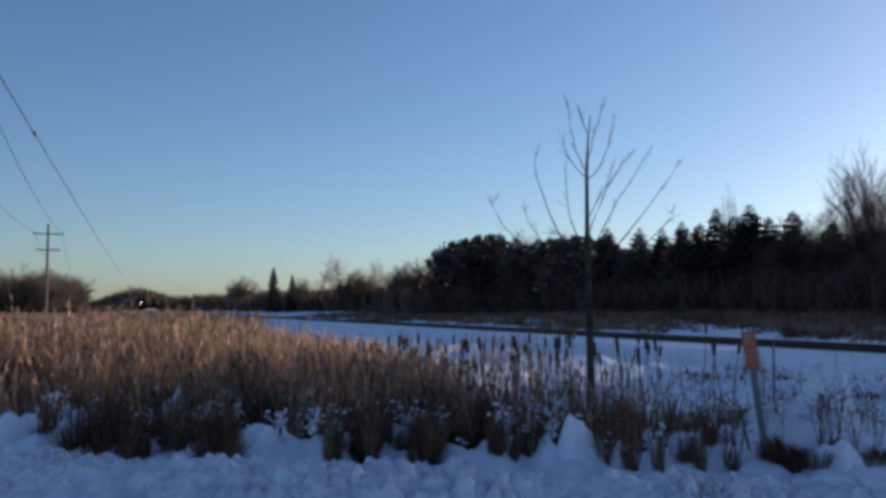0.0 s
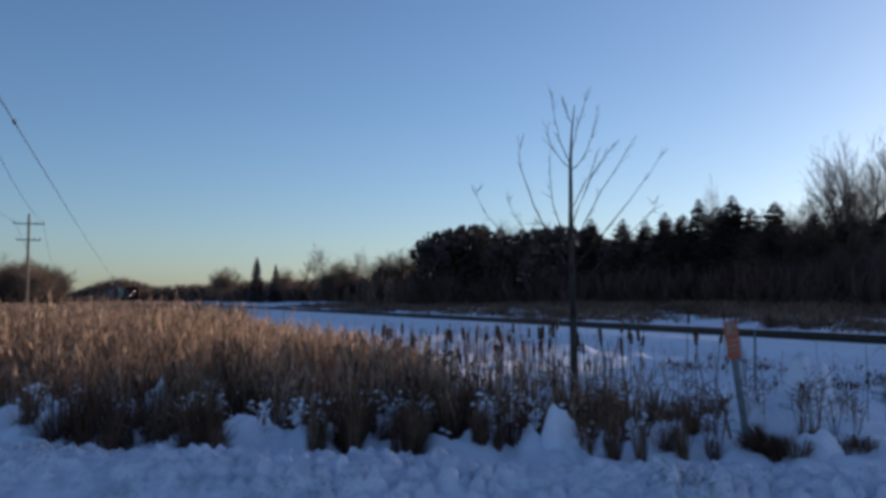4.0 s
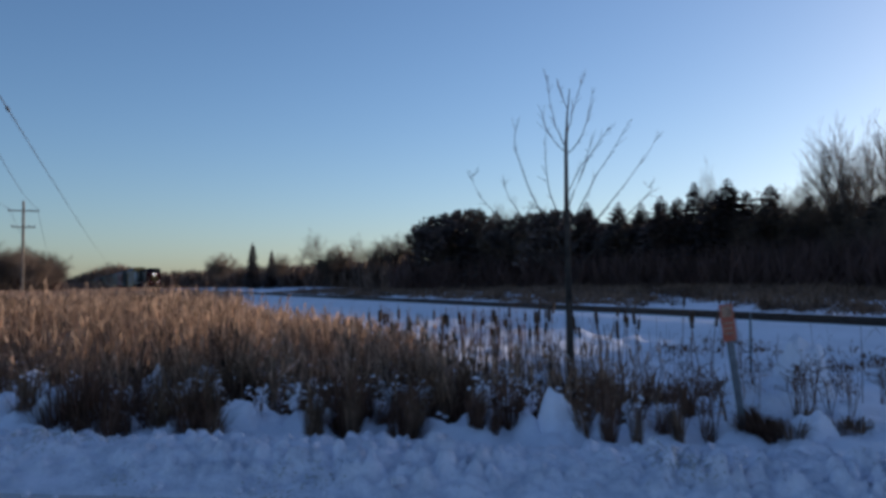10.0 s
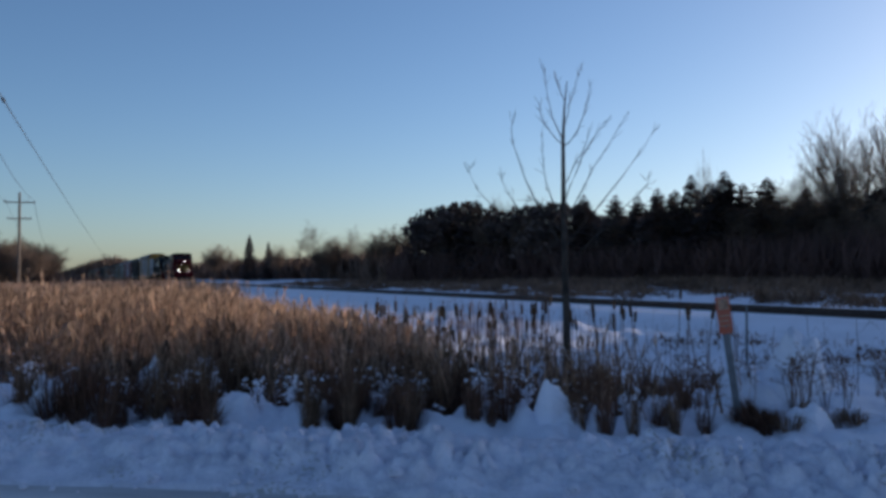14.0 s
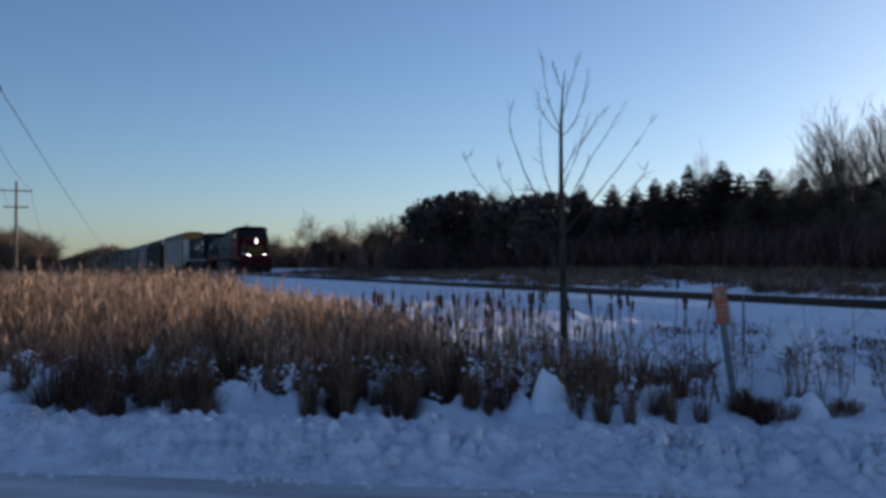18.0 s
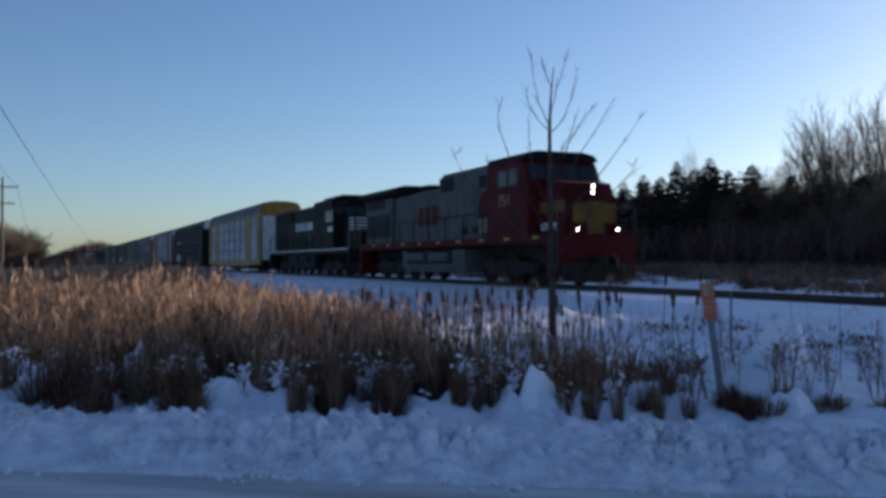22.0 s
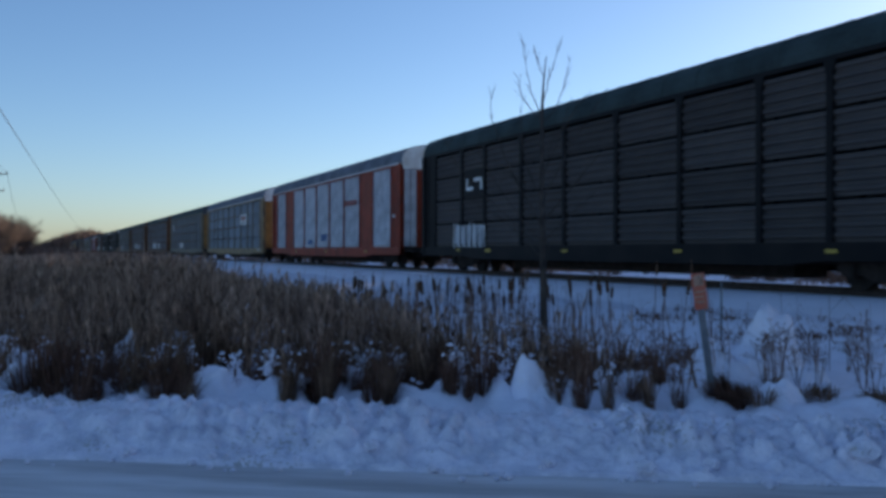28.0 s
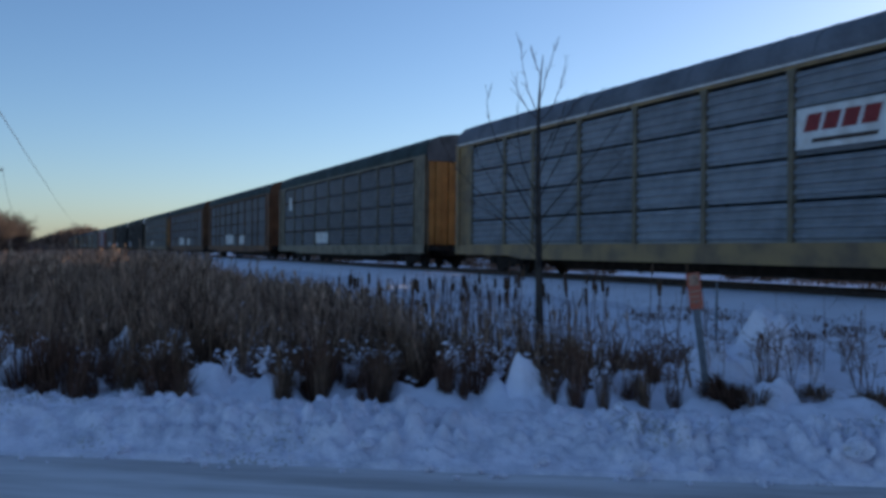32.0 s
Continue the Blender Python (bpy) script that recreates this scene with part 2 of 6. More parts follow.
def ground_z(x, y):
    u, v = uv_of(x, y)
    out = u + 0.121 * v
    z = -0.05 + 0.14 * step(3.0, 9.0, y) + 0.28 * step(9.5, 12.5, y) + 1.1 * step(20, 60, y)
    z += 0.10 * noise.noise((x * 0.35, y * 0.35, 0)) * step(8, 11, out) + (0.08 * noise.noise((x * 1.3, y * 1.3, 5)) + 0.065 * noise.noise((x * 3.1, y * 3.1, 15)) + 0.02 * noise.noise((x * 8, y * 8, 16))) * step(8, 10, out)
    near = step(7.6, 9.6, out)
    return z * near - 0.03 * (1 - near) + drift(x, y)


def axis_steps(near0, near1, fine, far0, far1, growth=1.28):
    up, d = [near1], fine
    while up[-1] < far1:
        d *= growth
        up.append(up[-1] + d)
    dn, d = [near0], fine
    while dn[-1] > far0:
        d *= growth
        dn.append(dn[-1] - d)
    return dn[:0:-1] + list(np.arange(near0, near1 + 1e-6, fine)) + up[1:]


def make_ground():
    us, vs = axis_steps(7.0, 18.0, 0.10, -1500, 3500), axis_steps(-9.0, 9.5, 0.10, -3000, 3000)
    verts = [(p.x, p.y, ground_z(p.x, p.y)) for u in us for p in (spot(u, v) for v in vs)]
    n = len(vs)
    faces = [(i * n + j, (i + 1) * n + j, (i + 1) * n + j + 1, i * n + j + 1) for i in range(len(us) - 1) for j in range(n - 1)]
    me = smooth(mesh_of("ground", verts, faces))
    me.materials.append(SNOW)
    return tagged(new("ground", me), "uneven snow-covered ground between road and railway", "ground", kind="structure")


def make_road():
    me = bpy.data.meshes.new("road")
    us, vs = np.arange(-6.5, 6.81, 0.35), np.concatenate([np.arange(-120, -9, 6), np.arange(-9, 9, 0.35), np.arange(9, 120, 6)])
    verts = []
    for u in us:
        for v in vs:
            p = spot(u - 0.121 * v, v)
            rut = -0.02 * math.exp(-((u - 4.9) / 0.35) ** 2) - 0.02 * math.exp(-((u - 3.0) / 0.35) ** 2)
            verts.append((p.x, p.y, 0.012 + rut + 0.012 * noise.noise((p.x * 1.2, p.y * 1.2, 2)) - 0.03 * step(6.4, 6.8, u)))
    n = len(vs)
    faces = [(i * n + j, (i + 1) * n + j, (i + 1) * n + j + 1, i * n + j + 1) for i in range(len(us) - 1) for j in range(n - 1)]
    me = smooth(mesh_of("road", verts, faces))
    me.materials.append(SNOW_ROAD)
    return tagged(new("road", me), "country road under grey packed snow", "road", kind="structure")


def bank_z(s, v):
    """The height of the ploughed bank at s metres past its foot, v along the road."""
    ridge = 0.215 - 0.010 * v + 0.04 * noise.noise((v * 0.5, 0, 3)) + 0.04 * noise.noise((v * 1.7, 0, 7))
    prof = step(-0.1, 0.85, s) * (1 - step(0.95, 2.3, s))
    wx, wy = 0.06 * noise.noise((s * 9, v * 9, 0)), 0.06 * noise.noise((s * 9, v * 9, 8))
    cells = noise.voronoi((s * 2.6 + wx * 4, v * 2.6 + wy * 4, 0.5))[0]
    small = noise.voronoi(((s + wx) * 7.0, (v + wy) * 7.0, 2.5))[0]
    tiny = noise.voronoi(((s + wx) * 15, (v + wy) * 15, 7.5))[0]
    rough = min(1.0, max(0.15, 0.65 + 1.3 * noise.noise((s * 0.8, v * 0.8, 6)))) * (0.45 + 0.55 * step(-2.4, 0.4, v + 1.5 * s))
    back = step(0.5, 0.95, s)
    lumps = 0.03 * noise.noise((s * 1.6, v * 1.6, 1)) + 0.22 * (cells[1] - cells[0]) * rough * (1 - 0.5 * back)
    lumps += (0.165 - 0.06 * back) * (small[1] - small[0]) * (0.35 + rough) + 0.04 * (tiny[1] - tiny[0]) * (0.4 + 0.6 * rough)
    lumps += 0.045 * noise.noise((s * 5, v * 5, 4)) + 0.04 * noise.noise((s * 11, v * 11, 9)) * (0.4 + 0.6 * rough) + 0.018 * noise.noise((s * 22, v * 22, 19)) - 0.02
    return ridge * prof + lumps * min(1, prof * 1.8 + 0.10)


def make_bank():
    ss = np.concatenate([np.arange(-0.25, 1.35, 0.026), np.arange(1.35, 2.75, 0.08)])
    vs = np.concatenate([np.arange(-60, -5, 0.6), np.arange(-5, 5.6, 0.026), np.arange(5.6, 60, 0.6)])
    verts = []
    for s in ss:
        for v in vs:
            p = spot(6.5 + s - 0.121 * v, v)
            verts.append((p.x, p.y, bank_z(s, v) + (0.02 if 0 < s < 2.4 else -0.12)))
    n = len(vs)
    faces = [(i * n + j, (i + 1) * n + j, (i + 1) * n + j + 1, i * n + j + 1) for i in range(len(ss) - 1) for j in range(n - 1)]
    me = smooth(mesh_of("snowbank", verts, faces))
    me.materials.append(SNOW_DIRTY)
    return tagged(new("snowbank", me), "lumpy ploughed snowbank along the road edge", "snowbank", kind="structure")


make_ground()
make_road()
make_bank()


# ---- railway ----
def track_y(x):
    """The line of the track: straight past the camera, bending slightly far down the line."""
    s = max(0.0, -x - 60)
    return TRACK - 0.0125 * s * s / (s + 60)


def make_embankment():
    prof = [(-4.6, -0.5), (-3.7, 0.16), (-2.6, 0.50), (-1.75, 0.68), (-1.05, 0.725), (1.45, 0.715), (2.4, 0.52), (4.6, 0.3), (5.4, -0.5)]
    xs = axis_steps(-60, 20, 0.5, -2400, 400, 1.2)
    verts = []
    for x in xs:
        for k, (dy, z) in enumerate(prof):
            w = 0.10 * noise.noise((x * 0.6, dy * 2, k))
            verts.append((x, track_y(x) + dy + (0 if k in (0, 8) else w), z + (0.0 if 3 <= k <= 5 else 0.6 * w)))
    n = len(prof)
    faces = [(i * n + j + 1, (i + 1) * n + j + 1, (i + 1) * n + j, i * n + j) for i in range(len(xs) - 1) for j in range(n - 1)]
    me = smooth(mesh_of("embankment", verts, faces))
    me.materials.append(SNOW)
    me.materials.append(BALLAST)
    for f in me.polygons:
        k = f.index % (n - 1)
        f.material_index = 1 if k == 4 else 0
    return tagged(new("embankment", me), "low railway embankment with snow-covered shoulders", "embankment", kind="structure")


def make_track():
    track = thing("railway_track", "single railway track with rusty rails on dark ties", "railway track", kind="structure")
    prof = [(-0.07, 0), (0.07, 0), (0.07, 0.02), (0.012, 0.045), (0.012, 0.125), (0.036, 0.14), (0.036, 0.17), (-0.036, 0.17), (-0.036, 0.14), (-0.012, 0.125), (-0.012, 0.045), (-0.07, 0.02)]
    for side in (-0.7525, 0.7525):
        bm = bmesh.new()
        xs = [400.0, -40.0] + [-60.0 - 20 * k for k in range(25)] + [-700.0, -1200.0, -2400.0]
        rings = [[bm.verts.new((x, track_y(x) + side + a, RAIL - 0.17 + b)) for a, b in prof] for x in xs]
        for r0, r1 in zip(rings, rings[1:]):
            for k in range(len(prof)):
                bm.faces.new((r0[k], r0[k - 1], r1[k - 1], r1[k]))
        bmesh.ops.recalc_face_normals(bm, faces=bm.faces[:])
        part("rail", bm, STEEL, track)
    bm = boxes((-0.115, 0.115, -1.3, 1.3, -0.17, 0.0), bevel=0.015)
    tie = part("tie", bm, TIE, track)
    tie.location = (0, TRACK, RAIL - 0.172)
    for k in range(1, 150):
        o = new("tie", tie.data)
        o.parent = track
        o.location = (-0.53 * k, track_y(-0.53 * k), RAIL - 0.172)
    rest = bmesh.new()
    for k in range(150, 400):
        box(rest, -0.53 * k - 0.115, -0.53 * k + 0.115, track_y(-0.53 * k) - 1.3, track_y(-0.53 * k) + 1.3, RAIL - 0.342, RAIL - 0.172)
    tagged(part("far_ties", rest, TIE, track), kind="stuff")
    return track


make_embankment()
make_track()


# ---- plants ----
def gather(pieces):
    """Joins (points, triangles) pairs into one pair of arrays."""
    vs, ts, n = [], [], 0
    for v, t in pieces:
        vs.append(v)
        ts.append(np.asarray(t) + n)
        n += len(v)
    return np.concatenate(vs), np.concatenate(ts)


def limb(p0, p1, r0, r1, sides=3, bow=0.0):
    """A tapered bar between two points, as arrays, with a bend in its middle."""
    p0, p1 = np.array(p0, float), np.array(p1, float)
    d = p1 - p0
    d /= max(np.linalg.norm(d), 1e-6)
    a = np.cross(d, (0, 0, 1.0) if abs(d[2]) < 0.9 else (1.0, 0, 0))
    a /= np.linalg.norm(a)
    b = np.cross(d, a)
    ang = np.arange(sides) * math.tau / sides
    ring = np.cos(ang)[:, None] * a + np.sin(ang)[:, None] * b
    mid = (p0 + p1) / 2 + np.array((0, 0, bow))
    if bow:
        rings = [p0 + r0 * ring, mid + (r0 + r1) / 2 * ring, p1 + r1 * ring]
    else:
        rings = [p0 + r0 * ring, p1 + r1 * ring]
    v = np.concatenate(rings)
    t = []
    for k in range(len(rings) - 1):
        for i in range(sides):
            j = (i + 1) % sides
            o = k * sides
            t += [(o + i, o + j, o + sides + j), (o + i, o + sides + j, o + sides + i)]
    return v, np.array(t)


def grow(rng, pieces, p, d, length, r, level, spread, sides, least=0.006):
    """One limb with its side limbs."""
    q = p
    n = 3 if level else 2
    for k in range(n):
        d2 = d + rng.normal(0, 0.09, 3)
        d2 /= np.linalg.norm(d2)
        e = q + d2 * length / n
        ra, rb = r * (1 - 0.75 * k / n), r * (1 - 0.75 * (k + 1) / n)
        pieces.append(limb(q, e, max(ra, least), max(rb, least), sides))
        if level and (k or level < 3):
            for _ in range(rng.integers(2, 4)):
                f = rng.uniform(0, 1)
                s = q + (e - q) * f
                o = rng.normal(0, 1, 3)
                o -= o.dot(d2) * d2
                o /= max(np.linalg.norm(o), 1e-6)
                dd = d2 * (1 - 0.45 * spread) + o * spread + np.array((0, 0, 0.25))
                dd /= np.linalg.norm(dd)
                grow(rng, pieces, s, dd, length * rng.uniform(0.4, 0.62), ra * 0.55, level - 1, spread, 3, least)
        q, d = e, d2


def bare_tree_data(seed, height, spread=0.6, level=4, thick=0.012, stems=1, least=0.006):
    rng = np.random.default_rng(seed)
    trunk, twigs = [], []
    for s in range(stems):
        lean = rng.normal(0, 0.10 if stems > 1 else 0.03, 3)
        d = np.array((lean[0], lean[1], 1.0))
        d /= np.linalg.norm(d)
        base = np.array((rng.normal(0, 0.25), rng.normal(0, 0.25), -0.2)) if stems > 1 else np.array((0, 0, -0.2))
        top = base + d * height * 0.55
        trunk.append(limb(base, top, height * thick, height * thick * 0.5, 6))
        for k in range(9):
            f = rng.uniform(0.35, 1.0)
            p = base + (top - base) * f
            a = rng.uniform(0, math.tau)
            dd = np.array((math.cos(a) * spread, math.sin(a) * spread, 1.0))
            grow(rng, twigs, p, dd / np.linalg.norm(dd), height * rng.uniform(0.32, 0.5), height * thick * 0.42, level - 1, spread, 4, least)
        grow(rng, twigs, top, d, height * 0.45, height * thick * 0.5, level - 1, spread, 4, least)
    return gather(trunk), gather(twigs)


def fir_data(seed, height, width, pine=False):
    """Trunk, and a crown of drooping sprays in whorls; a pine has a rounded crown of tufts."""
    rng = np.random.default_rng(seed)
    trunk = limb((0, 0, -0.2), (0, 0, height * 0.95), height * 0.018, 0.02, 6)
    pieces = []
    four = np.array(((0, 1, 2), (0, 2, 3), (0, 3, 4), (0, 4, 1)))
    if pine:
        blobs = [(rng.normal(0, width * 0.38), rng.normal(0, width * 0.38), height * rng.uniform(0.25, 0.82), width * rng.uniform(0.38, 0.6)) for _ in range(13)] + [(0, 0, height * 0.84, width * 0.42)]
        for x, y, z, r in blobs:
            for _ in range(150):
                d = rng.normal(0, 1, 3)
                d /= np.linalg.norm(d)
                c = np.array((x, y, z)) + d * r * (1, 1, 0.75) * rng.uniform(0.55, 1.0)
                a = np.cross(d, rng.normal(0, 1, 3))
                a *= rng.uniform(0.10, 0.24) / max(np.linalg.norm(a), 1e-6)
                e = d * rng.uniform(0.12, 0.34) + np.array((0, 0, rng.uniform(0, 0.12)))
                pieces.append((np.array((c - e, c + a, c + e, c - a, c + np.cross(a, d))), four))
        return trunk, gather(pieces)
    z = height * 0.05
    while z < height:
        f = z / height
        reach = width * (1 - f) ** 0.7 * rng.uniform(0.85, 1.1)
        for k in range(18):
            a = rng.uniform(0, math.tau)
            r = reach * rng.uniform(0.45, 1.05) + 0.06
            tip = np.array((math.cos(a) * r, math.sin(a) * r, z + r * rng.uniform(-0.3, 0.1)))
            base = np.array((0, 0, z))
            side = np.array((-math.sin(a), math.cos(a), 0))
            for m in range(5):
                g0, g1 = 0.15 + 0.17 * m, 0.15 + 0.17 * m + rng.uniform(0.16, 0.3)
                p, q = base + (tip - base) * g0, base + (tip - base) * g1
                w = 0.20 * reach * rng.uniform(0.5, 1.0) * (1.1 - 0.6 * g0) + 0.05
                drop = np.array((0, 0, -rng.uniform(0.1, 0.4) * (w + 0.15)))
                pieces.append((np.array((p, q + side * w + drop, q + drop * 0.2, q - side * w + drop, p + drop * 1.6)), four))
        z += height * rng.uniform(0.018, 0.028)
    return trunk, gather(pieces)


def tree_thing(name, label, category, trunk, crown, mat, crown_name, group):
    t = thing(name, label, category, group)
    part("trunk", fast_mesh("trunk", *trunk), BARK, t)
    part(crown_name, fast_mesh(crown_name, *crown), mat, t)
    return t


def ref_spot(px, depth):
    """A place on the ground at a bearing given as a slope to the right of the road's normal."""
    p = spot(depth, (px - 784) / 1600 * depth)
    return p.x, p.y, ground_z(p.x, p.y)


rng = np.random.default_rng(11)
firs = []
for k, (h, w, pine) in enumerate(((10, 3.3, False), (10, 2.4, False), (9.5, 3.6, True), (9.5, 3.6, False))):
    tr, cr = fir_data(20 + k, h, w, pine)
    firs.append(tree_thing("pine_tree" if pine else "fir_tree", "dark green %s at the edge of the wood" % ("bushy pine" if pine else "pointed fir"), "tree", tr, cr, NEEDLE, "crown", "evergreens of the wood"))
bares = []
for k, (h, sp, st) in enumerate(((10, 0.6, 1), (9, 0.75, 2), (10, 0.5, 1), (6, 0.7, 4), (10, 0.30, 2), (10, 0.36, 1))):
    tr, cr = bare_tree_data(40 + k, h, sp, 4 if k < 4 else 3, 0.011, st, 0.006 if k < 4 else 0.010)
    bares.append(tree_thing("bare_tree", "leafless grey-brown deciduous tree with fine twigs", "tree", tr, cr, TWIG if k < 4 else TWIG_LIT, "crown", "bare trees of the wood"))


tops = {}


def plant(src, px, depth, height, turn=None, wide=1.0, first=[]):
    base = max(c.data.vertices[i].co.z for c in src.children for i in range(0, len(c.data.vertices), 3)) if src.name not in tops else tops[src.name]
    tops[src.name] = base
    x, y, z = ref_spot(px, depth)
    s = height / base
    if src.name not in first:
        first.append(src.name)
        o = src
    else:
        o = copy_thing(src, Matrix())
    o.matrix_basis = pose(x, y, z - 0.05, 0, 0, rng.uniform(0, 360) if turn is None else turn) @ Matrix.Diagonal((s * wide, s * wide, s, 1))
    return o


# the wood's front row: bearing, depth, height, kind
for px, d, h, k in ((728, 116, 7.8, 2), (752, 113, 9.2, 2), (778, 110, 9.8, 2), (800, 107, 9.6, 3), (940, 99, 8.6, 2), (989, 95, 9.0, 0), (1045, 92, 8.6, 0), (1085, 90, 8.3, 0), (1119, 87, 8.8, 0), (1150, 86, 8.4, 3),
                    (1178, 84, 9.6, 1), (1210, 82, 8.8, 3), (1237, 80, 9.5, 0), (1268, 79, 8.3, 3), (1311, 77, 8.6, 3), (1345, 76, 6.0, 3), (1379, 74, 7.4, 3), (1430, 72, 6.4, 3), (1503, 68, 6.8, 3), (1560, 66, 7.0, 0), (830, 105, 9.0, 3), (868, 103, 8.7, 3), (905, 101, 8.5, 2), (1620, 64, 8.4, 3)):
    plant(firs[k], px, d, h, wide=1.3)
for k in range(66):
    px = rng.uniform(735, 1640)
    d = 122 - (px - 680) * 0.064 + rng.uniform(2, 16)
    plant(firs[rng.integers(0, 4)], px, d, wide=1.3, height=rng.uniform(4.4, 7.2) * d / (122 - (px - 680) * 0.064))
for px, d, h, k in ((830, 104, 10.2, 0), (860, 103, 9.6, 1), (895, 100, 9.8, 2), (920, 100, 9.2, 1), (965, 97, 9.0, 0), (1200, 83, 12.2, 2), (1428, 73, 13.2, 5), (1452, 72, 14.2, 4), (1490, 71, 13.6, 5), (1532, 70, 14.8, 4), (1575, 69, 14.6, 5), (1400, 74, 10.0, 1), (1300, 78, 8.6, 1), (1335, 77, 8.8, 0), (1362, 76, 9.0, 1), (1385, 75, 8.8, 0), (1410, 74, 8.4, 1), (1475, 71, 8.8, 1), (850, 103, 8.8, 0), (880, 102, 8.6, 1)):
    plant(bares[k], px, d, h, wide=0.4 if px == 1200 else 1.0)
for k in range(30):
    px = rng.uniform(705, 1640)
    d = 118 - (px - 680) * 0.064 + rng.uniform(-3, 4)
    plant(bares[3 if k % 2 else 1], px, d, rng.uniform(4.0, 7.0), wide=1.2)
# unseen trees right of the view, added and sized to shade bank and reeds
for px, d, h, k in ((1680, 63, 10.5, 0), (1760, 62, 11.0, 2), (1850, 60, 8.0, -1), (1930, 60, 10.0, 0), (2010, 58, 8.0, -1), (2100, 57, 10.0, 2), (2165, 56, 11.4, -1), (2200, 55, 12.8, -1), (2235, 55, 12.4, -1), (2270, 54, 13.0, -1), (2310, 53, 12.6, -1), (2345, 52, 13.0, -1), (2385, 51, 12.8, -1), (2420, 51, 13.2, -1),
                    (2460, 50, 12.8, -1), (2500, 50, 13.0, -1), (2540, 50, 12.8, -1), (2580, 49, 12.8, -1), (2630, 48, 11.6, -1), (2690, 47, 11.6, -1), (2770, 46, 11.0, -1), (2860, 45, 12.0, -1), (2950, 44, 11.0, 0)):
    plant(firs[3] if k < 0 else bares[k], px, d, h)
# the thin row of bare trees and brush farther down the line
for px, d, h, k in ((500, 180, 12.5, 2), (555, 175, 9.0, 3), (585, 165, 10.4, 2), (630, 150, 9.0, 3), (335, 230, 10.0, 3), (350, 228, 9.5, 1), (530, 172, 8.0, 3), (665, 130, 8.5, 3), (445, 195, 8.0, 3)):
    plant(bares[k], px, d, h)
plant(firs[1], 396, 205, 10.6)
plant(firs[1], 430, 200, 8.6)
# the clump beyond the power line
for k in range(46):
    px = rng.uniform(-260, 45)
    d = rng.uniform(128, 175)
    plant(bares[rng.integers(0, 4)], px, d, (9.4 - 2.4 * max(0, (px + 20) / 60)) * rng.uniform(0.75, 1.05), wide=1.25)


def brush_row(name, label, spots, mat=BRUSH, kind="stuff", n=16, thick=1.0):
    """Far scrub: many small upright fans of twigs in one mesh."""
    pieces = []
    for x, y, z, h, w in spots:
        a = rng.uniform(0, math.tau, n)
        l = rng.uniform(0.45, 1.0, n) * h
        tip = np.stack([x + np.cos(a) * w * rng.uniform(0.2, 1, n), y + np.sin(a) * w * rng.uniform(0.2, 1, n), z + l], 1)
        base = np.stack([x + rng.normal(0, w * 0.35, n), y + rng.normal(0, w * 0.35, n), np.full(n, z - 0.1)], 1)
        t = (h * 0.012 + 0.01) * thick
        side = np.stack([-np.sin(a), np.cos(a), np.zeros(n)], 1) * t
        mid = (base + tip) / 2 + np.stack([np.cos(a), np.sin(a), np.zeros(n)], 1) * 0.1 * h + rng.normal(0, 0.07 * h, (n, 3))
        v = np.stack([base - side, base + side, mid - side * 2.2, mid + side * 2.2, tip], 1).reshape(-1, 3)
        o = (np.arange(n) * 5)[:, None, None]
        f = (np.array(((0, 1, 3), (0, 3, 2), (2, 3, 4)))[None] + o).reshape(-1, 3)
        pieces.append((v, f))
    me = fast_mesh(name, *gather(pieces))
    me.materials.append(mat)
    return tagged(new(name, me), label, "brush", kind=kind)


row = []
for k in range(2600):
    px = rng.uniform(190, 700)
    d = 118 + (700 - px) * 0.42 + rng.uniform(-8, 60)
    x, y, z = ref_spot(px, d)
    row.append((x, y, z, rng.uniform(2.8, 6.2) * (0.8 + d / 900), 1.4))
brush_row("far_brush", "distant leafless scrub and young trees along the line", row)
row = []
for k in range(2600):
    px = rng.uniform(660, 1700)
    d = 116 - (px - 680) * 0.064 + rng.uniform(-6, 12)
    x, y, z = ref_spot(px, d)
    row.append((x, y, z, rng.uniform(0.6, 2.2) if k < 1500 else rng.uniform(2.0, 4.6), 2.6))
brush_row("wood_undergrowth", "tangled brown undergrowth at the foot of the wood", row, UNDERGROWTH, n=40, thick=0.4)
row = []
for k in range(1500):
    px = rng.uniform(30, 270)
    d = rng.uniform(960, 1250)
    p = spot(d, (px - 784) / 1600 * d)
    row.append((p.x, p.y, 0, 25 * math.exp(-((px - 150) / 75) ** 2) * rng.uniform(0.6, 1) + 5, 9))
brush_row("far_wood", "low wooded rise on the horizon", row)
row = []
for k in range(1400):
    px = rng.uniform(-420, 130)
    d = rng.uniform(190, 420)
    p = spot(d, (px - 784) / 1600 * d)
    row.append((p.x, p.y, 0, rng.uniform(1.2, 3.2), 2.2))
for k in range(500):
    px = rng.uniform(-330, 42)
    d = rng.uniform(135, 180)
    p = spot(d, (px - 784) / 1600 * d)
    row.append((p.x, p.y, 0, rng.uniform(3.0, 7.0) * (1 - 0.55 * step(0, 50, px)), 2.4))
brush_row("scrub_thicket", "brown leafless scrub round the trees past the power line", row)
row = []
while len(row) < 7000:
    x = -rng.uniform(0, 1) ** 1.6 * 150 + 12
    y = rng.uniform(21.2, 54)
    if noise.noise((x * 0.10, y * 0.22, 4)) + 0.8 * step(26, 44, y) - 0.45 * (1 - step(23.5, 27, y)) > rng.uniform(-0.35, 0.45):
        row.append((x, y, ground_z(x, y), rng.uniform(0.18, 0.6) * (1.6 if rng.uniform() < 0.1 else 1) * (0.6 + 0.4 * step(22, 28, y)), 0.9))
